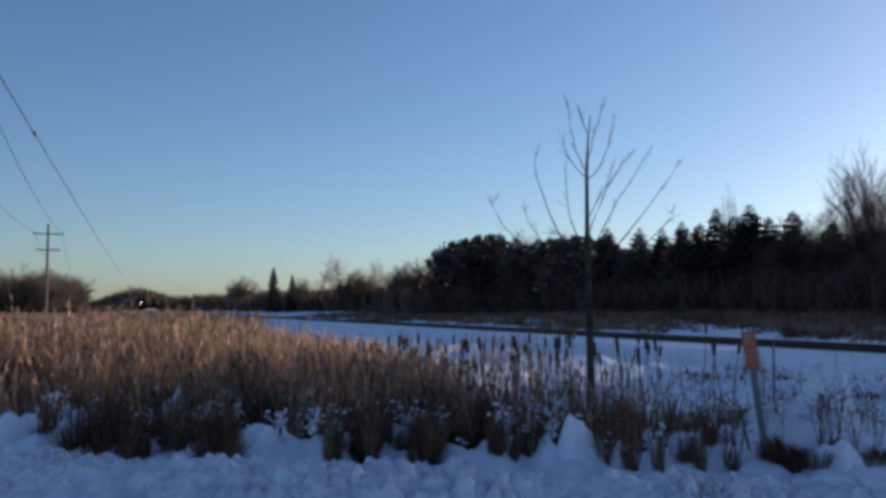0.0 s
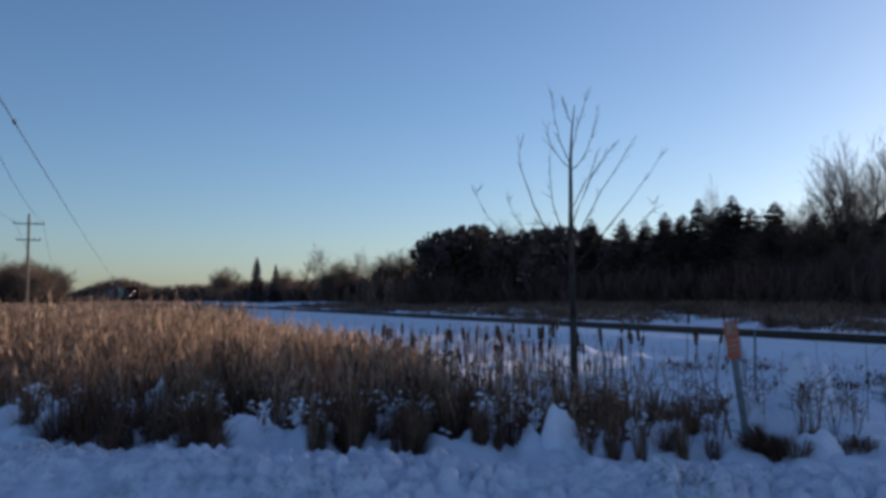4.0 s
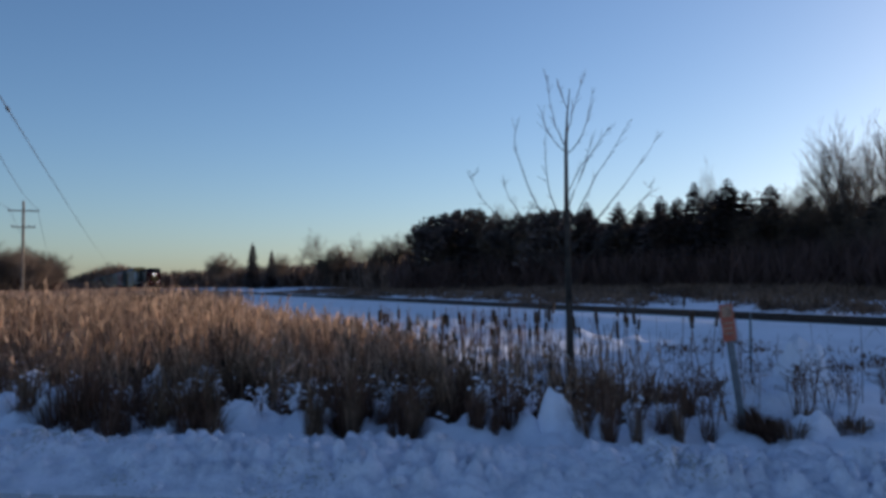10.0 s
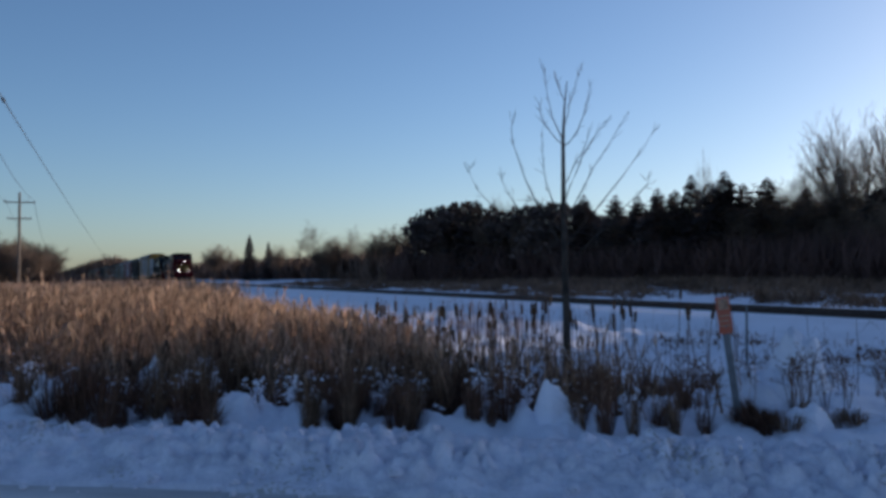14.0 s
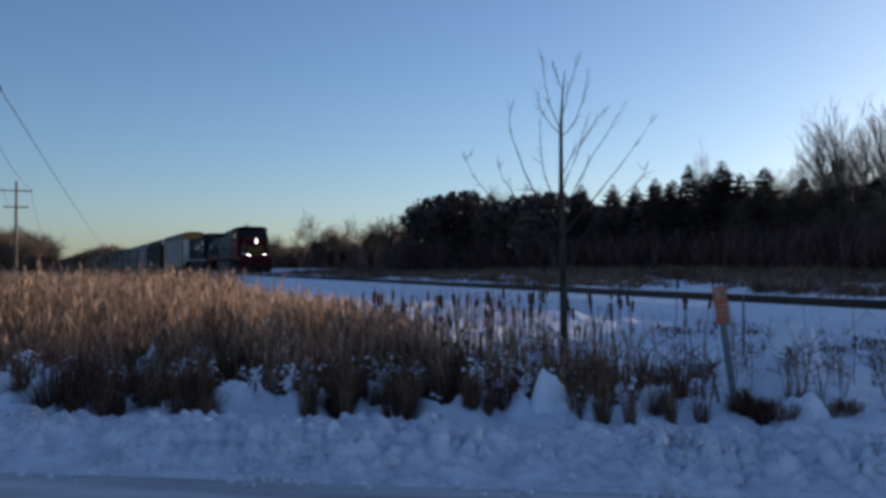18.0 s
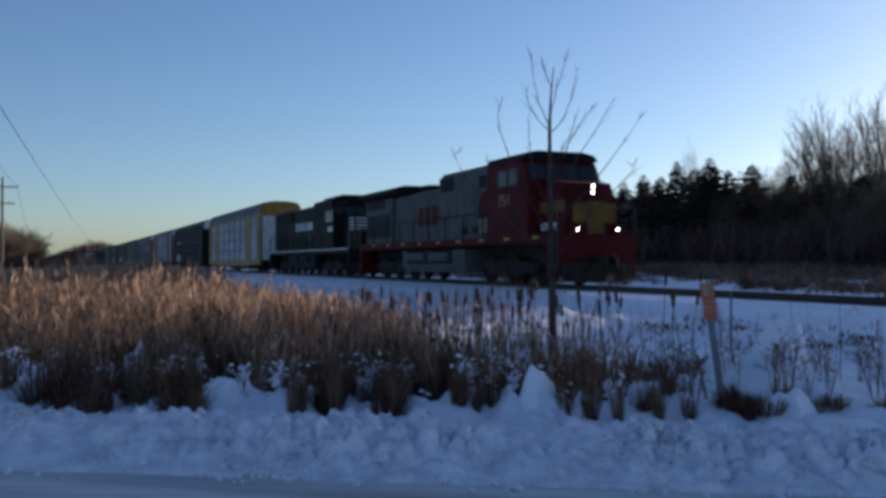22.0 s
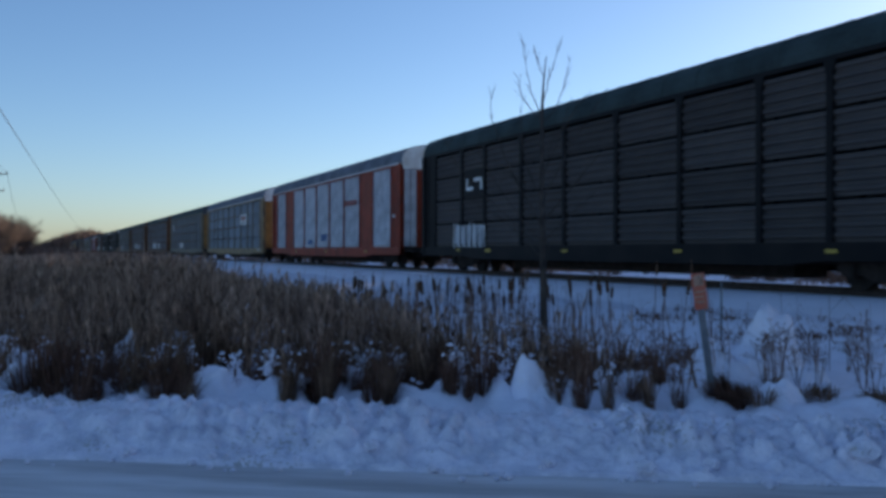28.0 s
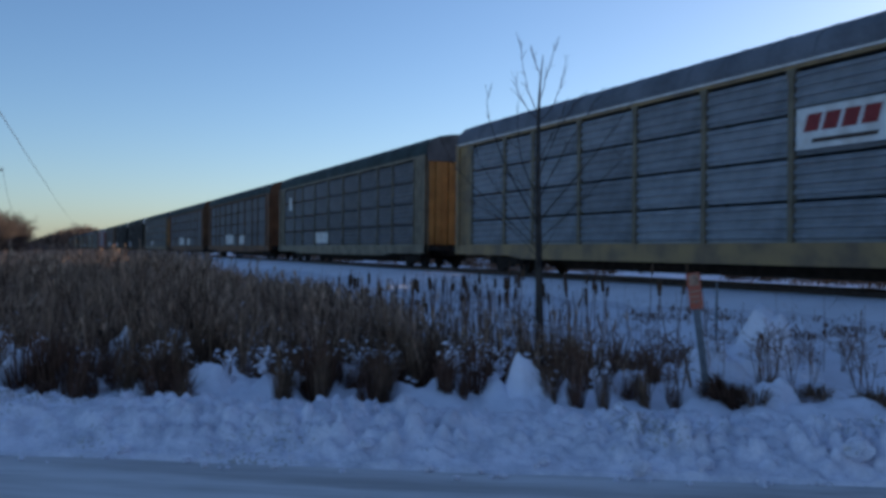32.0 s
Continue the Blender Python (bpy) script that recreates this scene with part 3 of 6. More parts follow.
brush_row("field_brush", "low brown weeds and brush beyond the track", row, FIELD_BRUSH)


def blades(name, label, xs, ys, hs, mat, plume=True, lean=0.13, width=0.011, category="reeds"):
    """A stand of dry reeds: a bent stalk, two or three hanging leaves and a seed plume each."""
    n = len(xs)
    zs = np.array([ground_z(x, y) for x, y in zip(xs, ys)])
    base = np.stack([xs, ys, zs - 0.05], 1)
    az = rng.uniform(0, math.tau, n)
    ln = np.abs(rng.normal(0, lean, n)) + (rng.uniform(0, 1, n) < 0.10) * rng.uniform(0.2, 0.8, n)
    dirn = np.stack([np.cos(az) * np.sin(ln), np.sin(az) * np.sin(ln), np.cos(ln)], 1)
    tip = base + dirn * hs[:, None]
    mid = base + dirn * hs[:, None] * 0.55 + rng.normal(0, 0.02, (n, 3))
    w = width * np.exp(rng.normal(0, 0.4, n)) * np.where(rng.uniform(0, 1, n) < 0.14, 2.3, 1.0)
    pieces = []
    for a in (0, math.pi / 2):
        side = np.stack([np.cos(a + az), np.sin(a + az), np.zeros(n)], 1) * (w / 2)[:, None]
        v = np.stack([base - side, base + side, mid - side, mid + side, tip - side * 0.5, tip + side * 0.5], 1).reshape(-1, 3)
        f = (np.array(((0, 1, 3), (0, 3, 2), (2, 3, 5), (2, 5, 4)))[None] + (np.arange(n) * 6)[:, None, None]).reshape(-1, 3)
        pieces.append((v, f))
    for k in range(2):
        f0 = rng.uniform(0.25, 0.85, n)[:, None]
        p = base + (tip - base) * f0
        la = rng.uniform(0, math.tau, n)
        out = np.stack([np.cos(la), np.sin(la), np.zeros(n)], 1)
        ll = (hs * rng.uniform(0.2, 0.45, n))[:, None]
        q = p + out * ll * 0.55 + np.array((0, 0, 0.55)) * ll
        r = q + out * ll * 0.6 - np.array((0, 0, 1)) * ll * rng.uniform(0.1, 0.8, n)[:, None]
        side = np.stack([-np.sin(la), np.cos(la), np.zeros(n)], 1) * (w * 0.62)[:, None]
        v = np.stack([p, q - side, q + side, r], 1).reshape(-1, 3)
        f = (np.array(((0, 1, 2), (1, 3, 2)))[None] + (np.arange(n) * 4)[:, None, None]).reshape(-1, 3)
        pieces.append((v, f))
    if plume:
        few = (rng.uniform(0, 1, n) < 0.4) + 0.12
        for a in (0, 1.05, 2.1):
            side = np.stack([np.cos(a + az), np.sin(a + az), np.zeros(n)], 1) * (0.011 * rng.uniform(0.5, 1.5, n) * few)[:, None]
            hgt = np.array((0, 0, 1)) * rng.uniform(0.08, 0.2, n)[:, None]
            sag = np.stack([np.cos(az), np.sin(az), np.zeros(n)], 1) * rng.uniform(0.0, 0.09, n)[:, None]
            v = np.stack([tip - hgt * 0.2, tip + hgt * 0.35 - side + sag * 0.4, tip + hgt * 0.35 + side + sag * 0.4, tip + hgt + sag], 1).reshape(-1, 3)
            f = (np.array(((0, 1, 2), (1, 3, 2)))[None] + (np.arange(n) * 4)[:, None, None]).reshape(-1, 3)
            pieces.append((v, f))
    me = fast_mesh(name, *gather(pieces))
    me.materials.append(mat)
    return tagged(new(name, me), label, category, kind="stuff")


def scatter(n, x0, x1, y0, y1, keep, power=1.0):
    out = []
    while len(out) < n:
        x = x1 - (x1 - x0) * rng.uniform() ** power
        y = rng.uniform(y0, y1)
        if rng.uniform() < keep(x, y):
            out.append((x, y))
    a = np.array(out)
    return a[:, 0], a[:, 1]


def past_bank(x, y):
    u, v = uv_of(x, y)
    return u + 0.121 * v


def reed_keep(x, y):
    s = past_bank(x, y)
    clump = 0.5 + 1.1 * noise.noise((x * 0.45, y * 0.45, 8)) + 0.9 * noise.noise((x * 1.9, y * 1.9, 18))
    return (1 - 0.75 * step(0.06, 0.2, drift(x, y))) * step(9.5, 11.2, s) * (1 - step(4.0, 7.4, y + 1.2 * noise.noise((x * 0.3, 0, 2)))) * max(0.05, clump)


xs, ys = scatter(26000, -34, -6.5, -14, 7.8, reed_keep)
tall = np.array([min(1.1, 1 + 0.30 * noise.noise((x * 0.9, y * 0.9, 31)) + 0.2 * noise.noise((x * 2.6, y * 2.6, 32))) * (1 - 0.5 * step(2.6, 6.6, y)) * (0.62 + 0.38 * step(9.5, 13.0, past_bank(x, y))) for x, y in zip(xs, ys)])
blades("reed_bed", "dense dry golden reeds standing in snow", xs, ys, rng.normal(1.08, 0.17, len(xs)) * tall, REED, lean=0.22)
xs, ys = scatter(14000, -190, -34, -40, 12.8, lambda x, y: 1.0 - step(4.5, 6.0, y - 7.0 * step(-36, -75, x)), 1.5)
xf, yf = scatter(5000, -430, -170, -90, 12.8, lambda x, y: 1.0 if y < track_y(x) - 3.6 else 0.0, 1.4)
xg, yg = scatter(3500, -620, -150, 3.5, 12.4, lambda x, y: 1.0 if y < track_y(x) - 3.6 else 0.0, 1.2)
xf, yf = np.concatenate([xf, xg]), np.concatenate([yf, yg])
blades("distant_reed_bed", "distant dry reeds at the foot of the trees", xf, yf, rng.normal(1.12, 0.06, len(xf)), REED, plume=False, width=0.07)
blades("far_reed_bed", "dry golden reeds reaching down the line", xs, ys, rng.normal(1.12, 0.07, len(xs)), REED, plume=False, width=0.03)
xs, ys = scatter(480, -24, -5.5, 4.5, 11.5, lambda x, y: step(8.9, 9.6, past_bank(x, y)) * max(0.02, 0.25 + 1.2 * noise.noise((x * 0.5, y * 0.5, 3))) * (1 - 0.6 * step(6, 11, y)) * (1 - 0.8 * step(1.8, 3.5, uv_of(x, y)[1])))
blades("weed_stalks", "sparse dark dry weed stalks in snow", xs, ys, rng.normal(0.75, 0.2, len(xs)), WEED, plume=False, lean=0.14, width=0.007, category="weeds")
xs, ys = scatter(1500, -16, 6, 10.7, 12.3, lambda x, y: max(0.0, 0.22 + 1.3 * noise.noise((x * 0.5, y * 3.2, 41))))
blades("shoulder_weeds", "short dark weeds along the foot of the embankment", xs, ys, np.abs(rng.normal(0.13, 0.05, len(xs))), WEED, plume=False, lean=0.4, width=0.012, category="weeds")


# ---- things by the road ----
def sapling():
    """A young bare tree with steep limbs. Limbs: foot on the trunk, a middle and a tip, as (side, height)."""
    t = thing("young_tree", "slender leafless young tree with steep upswept branches", "tree", at=spot(12.4, 1.325, 0.0))
    r = np.random.default_rng(5)

    def at(side, z, depth=0.0):
        p = RX * side + AX * depth
        return Vector((p.x, p.y, z))

    bm = bmesh.new()
    tube(bm, [at(0.045, -0.1), at(0.025, 0.74), at(0.01, 1.7), at(-0.007, 2.6), at(-0.007, 3.49), at(0.012, 3.9), at(0.05, 4.28)], [0.062, 0.056, 0.046, 0.034, 0.024, 0.013, 0.006], 8)
    part("trunk", bm, BARK, t)
    limbs = (((-0.02, 3.5), (-0.16, 3.95), (-0.235, 4.63)), ((0.0, 3.62), (0.115, 4.08), (0.25, 4.58)), ((0.0, 3.36), (0.235, 3.72), (0.39, 4.34)), ((-0.01, 3.42), (-0.235, 3.72), (-0.32, 4.1)), ((0.0, 2.35), (-0.27, 3.05), (-0.27, 3.83)),
             ((0.0, 1.95), (-0.62, 3.1), (-0.74, 3.86)), ((0.01, 1.6), (-1.12, 2.72), (-1.33, 3.2)), ((0.01, 1.7), (-0.72, 2.65), (-0.92, 3.05)), ((0.0, 2.6), (0.29, 3.33), (0.53, 3.75)), ((0.0, 2.3), (0.37, 3.04), (0.87, 3.88)),
             ((0.01, 2.0), (0.7, 2.88), (1.22, 3.64)), ((0.01, 1.75), (0.98, 2.68), (1.22, 3.05)), ((0.0, 2.85), (0.16, 3.2), (0.29, 3.56)), ((0.02, 4.0), (-0.04, 4.22), (-0.09, 4.48)), ((0.01, 1.55), (0.45, 2.2), (0.75, 2.5)), ((0.01, 1.5), (-0.5, 2.05), (-0.95, 2.4)),
             ((0.0, 2.15), (-0.3, 2.6), (-0.52, 2.75)))
    for no, (foot, mid, tip) in enumerate(limbs):
        slim = 0.5 if no in (6, 7, 11, 14, 15, 16) else 0.8
        bm = bmesh.new()
        d = r.uniform(-0.5, 0.5)
        a, b, c = at(foot[0], foot[1]), at(mid[0] * 0.95, mid[1] - 0.06, d * 0.5), at(tip[0] * 0.95, tip[1] - 0.13, d)
        n = 8
        pts = []
        for k in range(n):
            f = k / (n - 1)
            p = a * (1 - f) ** 2 + (b * 2 - (a + c) / 2) * 2 * f * (1 - f) + c * f ** 2
            pts.append(p + Vector(r.normal(0, 0.008, 3)))
        length = (c - a).length
        tube(bm, pts, [slim * (0.007 + 0.005 * length * (1 - k / (n - 1)) * 0.8 - 0.004 * k / (n - 1)) for k in range(n)], 5)
        for k in range(2, n):
            for _ in range(2):
                p = pts[k] if k == n - 1 else pts[k].lerp(pts[k + 1], r.uniform())
                along = (pts[k] - pts[k - 1]).normalized()
                e = p + along * r.uniform(0.05, 0.16) + Vector(r.normal(0, 0.035, 3))
                tube(bm, [p, e], [0.0045, 0.0025], 3)
        part("branch", bm, BARK, t)
    return t


SIGN_RED = material("faded_orange_sign", (0.50, 0.11, 0.055), 0.5, var=0.2, scale=9, bump=0.05, second=(0.40, 0.15, 0.10))
POST_GREY = material("grey_steel_post", (0.20, 0.21, 0.23), 0.5, metal=0.5, var=0.25, scale=8, bump=0.1)


def marker_sign():
    t = thing("marker_sign", "narrow faded orange marker sign on a leaning grey post", "sign", at=spot(9.2, 2.73, 0.05))
    t.rotation_euler = (0, 0, math.atan2(RX.y, RX.x))
    lean = Matrix.Rotation(radians(-7.6), 4, "Y")
    bm = bmesh.new()
    prism(bm, [(-0.035, -0.02), (-0.028, -0.026), (0.028, -0.026), (0.035, -0.02), (0.035, 0.0), (0.012, 0.0), (0.012, 0.022), (-0.012, 0.022), (-0.012, 0.0), (-0.035, 0.0)], -0.25, 1.34, "z")
    p = part("post", bm, POST_GREY, t)
    p.matrix_local = lean
    b = part("sign_plate", boxes((-0.068, 0.068, -0.034, -0.028, 0.98, 1.35), bevel=0.002), SIGN_RED, t, "orange-red plate with worn print")
    b.matrix_local = lean
    q = part("worn_print", boxes((-0.05, 0.05, -0.036, -0.0345, 1.22, 1.33), (-0.055, 0.055, -0.036, -0.0345, 1.15, 1.17), (-0.055, 0.04, -0.036, -0.0345, 1.1, 1.12), (-0.055, 0.05, -0.036, -0.0345, 1.05, 1.07)), CREAM_PRINT, b)
    for z in (1.05, 1.31):
        bm = bmesh.new()
        tube(bm, [(0, -0.042, z), (0, -0.033, z)], 0.009, 8)
        part("bolt", bm, POST_GREY, b)
    return t


CREAM_PRINT = material("worn_print", (0.5, 0.3, 0.2), 0.6, var=0.3, scale=20, bump=0.0)


def stake():
    t = thing("thin_stake", "thin dark stake standing in the snow", "stake", at=spot(14.5, 4.42, 0.0))
    bm = bmesh.new()
    tube(bm, [(0, 0, -0.1), (0.01, 0, 1.12)], 0.02, 6)
    part("rod", bm, POST_GREY, t)


def mound(px, top, width, depth, seed, skew=0.0):
    """A drift of snow: top height and width in metres; skew: how far its peak leans along it."""
    p = spot(depth, (px - 784) / 1600 * depth)
    base = ground_z(p.x, p.y) - 0.10
    h = max(0.12, top - base)
    r = np.random.default_rng(int(seed * 10))
    lobes = [(skew * width, 0.0, 1.0, 0.42 * width, 1.5)]
    lobes += [(r.uniform(-0.75, 0.75) * width, r.uniform(-0.35, 0.35) * width, r.uniform(0.25, 0.65), r.uniform(0.32, 0.5) * width, 1.1) for _ in range(6)]
    n = 46
    verts = []
    for i in range(n + 1):
        for k in range(n + 1):
            cx, cy = (2.6 * i / n - 1.3) * width, (2.0 * k / n - 1.0) * width
            wx, wy = cx + 0.16 * noise.noise((cx * 4, cy * 4, seed)), cy + 0.16 * noise.noise((cx * 4, cy * 4, seed + 9))
            z = max(g * math.exp(-(((wx - a) / s) ** 2 + ((wy - b) / s) ** 2) ** e) for a, b, g, s, e in lobes)
            rim = step(0.0, 0.25, 1 - max(abs(cx) / (1.3 * width), abs(cy) / width))
            z *= 1 + 0.22 * noise.noise((cx * 5, cy * 5, seed + 4)) + 0.12 * noise.noise((cx * 14, cy * 14, seed + 5))
            z = h * z * rim + (0.09 * noise.noise((cx * 6, cy * 6, seed)) + 0.04 * noise.noise((cx * 15, cy * 15, seed))) * rim - 0.12 * (1 - rim)
            verts.append((cx, cy, z))
    m = n + 1
    faces = [(i * m + k, (i + 1) * m + k, (i + 1) * m + k + 1, i * m + k + 1) for i in range(n) for k in range(n)]
    me = smooth(mesh_of("snow_mound", verts, faces))
    me.materials.append(SNOW)
    o = tagged(new("snow_mound", me), "lumpy drift of clean snow among dry weeds", "snow mound", "mounds of snow")
    o.matrix_basis = pose(p.x, p.y, base, 0, 0, 66.55)
    return o


def tuft_data(seed, n, height, spread, droop, width):
    """A clump of dry grass."""
    r = np.random.default_rng(seed)
    a = r.uniform(0, math.tau, n)
    out = np.stack([np.cos(a), np.sin(a), np.zeros(n)], 1)
    base = out * (spread * 0.35 * np.sqrt(r.uniform(0, 1, n)))[:, None] - np.array((0, 0, 0.04))
    h = height * r.uniform(0.45, 1.05, n)
    reach = spread * r.uniform(0.2, 1.0, n)
    mid = base + out * (reach * 0.4)[:, None] + np.array((0, 0, 1)) * (h * 0.7)[:, None] + r.normal(0, 0.05, (n, 3)) * spread
    tip = base + out * reach[:, None] + np.array((0, 0, 1)) * (h * (1 - droop * r.uniform(0, 1, n)))[:, None] + r.normal(0, 0.03, (n, 3))
    side = np.stack([-np.sin(a), np.cos(a), np.zeros(n)], 1) * (width * r.uniform(0.6, 1.4, n))[:, None]
    v = np.stack([base - side, base + side, mid - side, mid + side, tip], 1).reshape(-1, 3)
    f = (np.array(((0, 1, 3), (0, 3, 2), (2, 3, 4)))[None] + (np.arange(n) * 5)[:, None, None]).reshape(-1, 3)
    return v, f


def weed_data(seed, height):
    """A dried branching weed with seed heads."""
    r = np.random.default_rng(seed)
    stems, heads = [], []
    for s in range(r.integers(3, 6)):
        a = r.uniform(0, math.tau)
        top = np.array((math.cos(a) * 0.22 * height, math.sin(a) * 0.22 * height, height * r.uniform(0.7, 1.0)))
        foot = np.array((0, 0, -0.05)) + r.normal(0, 0.03, 3) * (1, 1, 0)
        stems.append(limb(foot, top, 0.007, 0.004, 4, 0.02))
        for k in range(7):
            f = r.uniform(0.45, 1.0)
            p = foot + (top - foot) * f
            e = p + np.array((r.normal(0, 0.11), r.normal(0, 0.11), r.uniform(0.03, 0.2)))
            stems.append(limb(p, e, 0.004, 0.003, 3))
            for _ in range(3):
                c = e + r.normal(0, 0.022, 3)
                g = r.uniform(0.004, 0.010)
                heads.append(limb(c - np.array((0, 0, g)), c + np.array((0, 0, g)), g * 1.2, g * 0.6, 4))
    return gather(stems), gather(heads)


TUFTS, WEEDS = [], []
TUFT_BROWN = material("matted_brown_grass", (0.19, 0.105, 0.072), 0.9, var=0.35, scale=4, bump=0.0, random_by="island", spec=0.1, thin=0.3)
TUFT_TAN = material("pale_dry_grass", (0.27, 0.17, 0.11), 0.9, var=0.35, scale=4, bump=0.0, random_by="island", spec=0.1, thin=0.4)
TUFT_MESH = []
for k, (n, h, sp, dr, mat) in enumerate(((90, 0.6, 0.40, 0.5, TUFT_BROWN), (80, 0.8, 0.32, 0.3, TUFT_BROWN), (80, 0.45, 0.45, 0.8, TUFT_TAN), (90, 0.95, 0.30, 0.2, TUFT_TAN), (170, 0.62, 0.36, 0.6, TUFT_BROWN))):
    me = fast_mesh("grass_tuft", *tuft_data(70 + k, n, h, sp, dr, 0.006))
    me.materials.append(mat)
    TUFT_MESH.append(me)
WEED_MESH = []
for k in range(4):
    st, hd = weed_data(90 + k, 0.8)
    a, b = fast_mesh("stem", *st), fast_mesh("seed_head", *hd)
    a.materials.append(WEED)
    b.materials.append(WEED)
    WEED_MESH.append((a, b))


def tuft(px, depth, kind, size=1.0, lean=0.0):
    p = spot(depth, (px - 784) / 1600 * depth)
    o = tagged(new("grass_tuft", TUFT_MESH[kind]), "clump of dead %s grass poking out of snow" % ("brown" if kind in (0, 1, 4) else "straw-coloured"), "grass", "grass tufts")
    o.matrix_basis = pose(p.x, p.y, ground_z(p.x, p.y) - 0.01) @ Matrix.Rotation(radians(lean), 4, AX) @ pose(0, 0, 0, 0, 0, rng.uniform(0, 360)) @ Matrix.Scale(size, 4)


def weed(px, depth, kind, size=1.0):
    p = spot(depth, (px - 784) / 1600 * depth)
    t = thing("dry_weed", "dried branching weed with dark seed heads in snow", "weed", "dry weeds")
    t.matrix_basis = pose(p.x, p.y, ground_z(p.x, p.y), rng.uniform(-9, 9), rng.uniform(-9, 9), rng.uniform(0, 360)) @ Matrix.Scale(size, 4)
    part("stem", WEED_MESH[kind][0], WEED, t)
    tagged(part("seed_head", WEED_MESH[kind][1], WEED, t), kind="stuff")


def cattail(x, y, h, src=[]):
    if not src:
        t = thing("cattail", "brown cattail on a thin dry stalk", "cattail", "cattails")
        bm = bmesh.new()
        tube(bm, [(0, 0, -0.1), (0.01, 0, 0.6), (0.0, 0.01, 1.0)], [0.008, 0.007, 0.004], 5)
        part("stalk", bm, WEED, t)
        bm = bmesh.new()
        tube(bm, [(0, 0.008, 0.74), (0, 0.008, 0.76), (0, 0.01, 0.9), (0, 0.01, 0.92)], [0.008, 0.024, 0.024, 0.006], 8)
        part("head", bm, CATTAIL, t)
        src.append(t)
        o = t
    else:
        o = copy_thing(src[0], Matrix())
    o.matrix_basis = pose(x, y, ground_z(x, y), rng.uniform(-8, 8), rng.uniform(-8, 8), rng.uniform(0, 360)) @ Matrix.Scale(h, 4)


def caught_snow(n):
    """Small clots of snow hanging in the dry grass."""
    pieces = []
    tri = np.array(((0, 1, 2), (0, 2, 3), (0, 3, 4), (0, 4, 1), (5, 2, 1), (5, 3, 2), (5, 4, 3), (5, 1, 4)))
    while len(pieces) < n:
        d, px = rng.uniform(9.6, 14.5), rng.uniform(-40, 1010)
        p = spot(d, (px - 784) / 1600 * d)
        if past_bank(p.x, p.y) < 9.3 or noise.noise((p.x * 0.8, p.y * 0.8, 61)) < rng.uniform(-0.5, 0.25):
            continue
        c = np.array((p.x, p.y, ground_z(p.x, p.y) + rng.uniform(0.04, 0.5) * (0.6 + 0.4 * step(9.5, 12.5, d))))
        g = rng.uniform(0.010, 0.034)
        v = np.array(((0, 0, 0.8), (1, 0, 0), (0, 1, 0), (-1, 0, 0), (0, -1, 0), (0, 0, -0.6))) * g + rng.normal(0, 0.25 * g, (6, 3))
        pieces.append((v * np.array((1.2, 1.2, 0.9)) + c, tri))
    me = fast_mesh("caught_snow", *gather(pieces))
    smooth(me)
    me.materials.append(SNOW)
    tagged(new("caught_snow", me), "clots of snow caught in the dry grass", "snow", kind="stuff")


def snowy_weed(px, depth, height, seed):
    """A tall dead weed loaded with lumps of snow."""
    p = spot(depth, (px - 784) / 1600 * depth)
    r = np.random.default_rng(seed)
    t = thing("snowy_weed", "tall dead weed loaded with lumps of snow", "weed", "snow-laden weeds", at=(p.x, p.y, ground_z(p.x, p.y)))
    stems, lumps = [], []
    tri = np.array(((0, 1, 2), (0, 2, 3), (0, 3, 4), (0, 4, 1), (5, 2, 1), (5, 3, 2), (5, 4, 3), (5, 1, 4)))
    for k in range(7):
        top = np.array((r.normal(0, 0.07), r.normal(0, 0.07), height * r.uniform(0.55, 1.0)))
        stems.append(limb((r.normal(0, 0.03), r.normal(0, 0.03), -0.06), top, 0.007, 0.004, 4, 0.02))
        for m in range(9):
            f = r.uniform(0.15, 1.0)
            g = r.uniform(0.014, 0.042) * (1.25 - 0.6 * f)
            v = np.array(((0, 0, 0.9), (1, 0, 0), (0, 1, 0), (-1, 0, 0), (0, -1, 0), (0, 0, -0.5))) * g + r.normal(0, 0.2 * g, (6, 3))
            lumps.append((v + top * f + r.normal(0, 0.02, 3), tri))
    tagged(part("stem", fast_mesh("stem", *gather(stems)), WEED, t), kind="stuff")
    tagged(part("snow_lump", smooth(fast_mesh("snow_lump", *gather(lumps))), SNOW, t), kind="stuff")


caught_snow(1300)
for k, (px, d, h) in enumerate(((414, 9.7, 0.62), (520, 9.9, 0.42), (545, 10.0, 0.40), (690, 9.9, 0.42), (705, 10.2, 0.5), (300, 9.8, 0.45), (255, 9.7, 0.36), (800, 9.8, 0.42), (850, 10.0, 0.46), (885, 9.8, 0.36), (600, 10.0, 0.4), (470, 9.8, 0.3), (1060, 9.7, 0.3), (1110, 9.8, 0.32), (120, 9.7, 0.4))):
    snowy_weed(px, d, h, 300 + k)
for k in range(24):
    snowy_weed(rng.uniform(-20, 900), rng.uniform(9.5, 11.2), rng.uniform(0.28, 0.55), 400 + k)
sapling()
marker_sign()
stake()
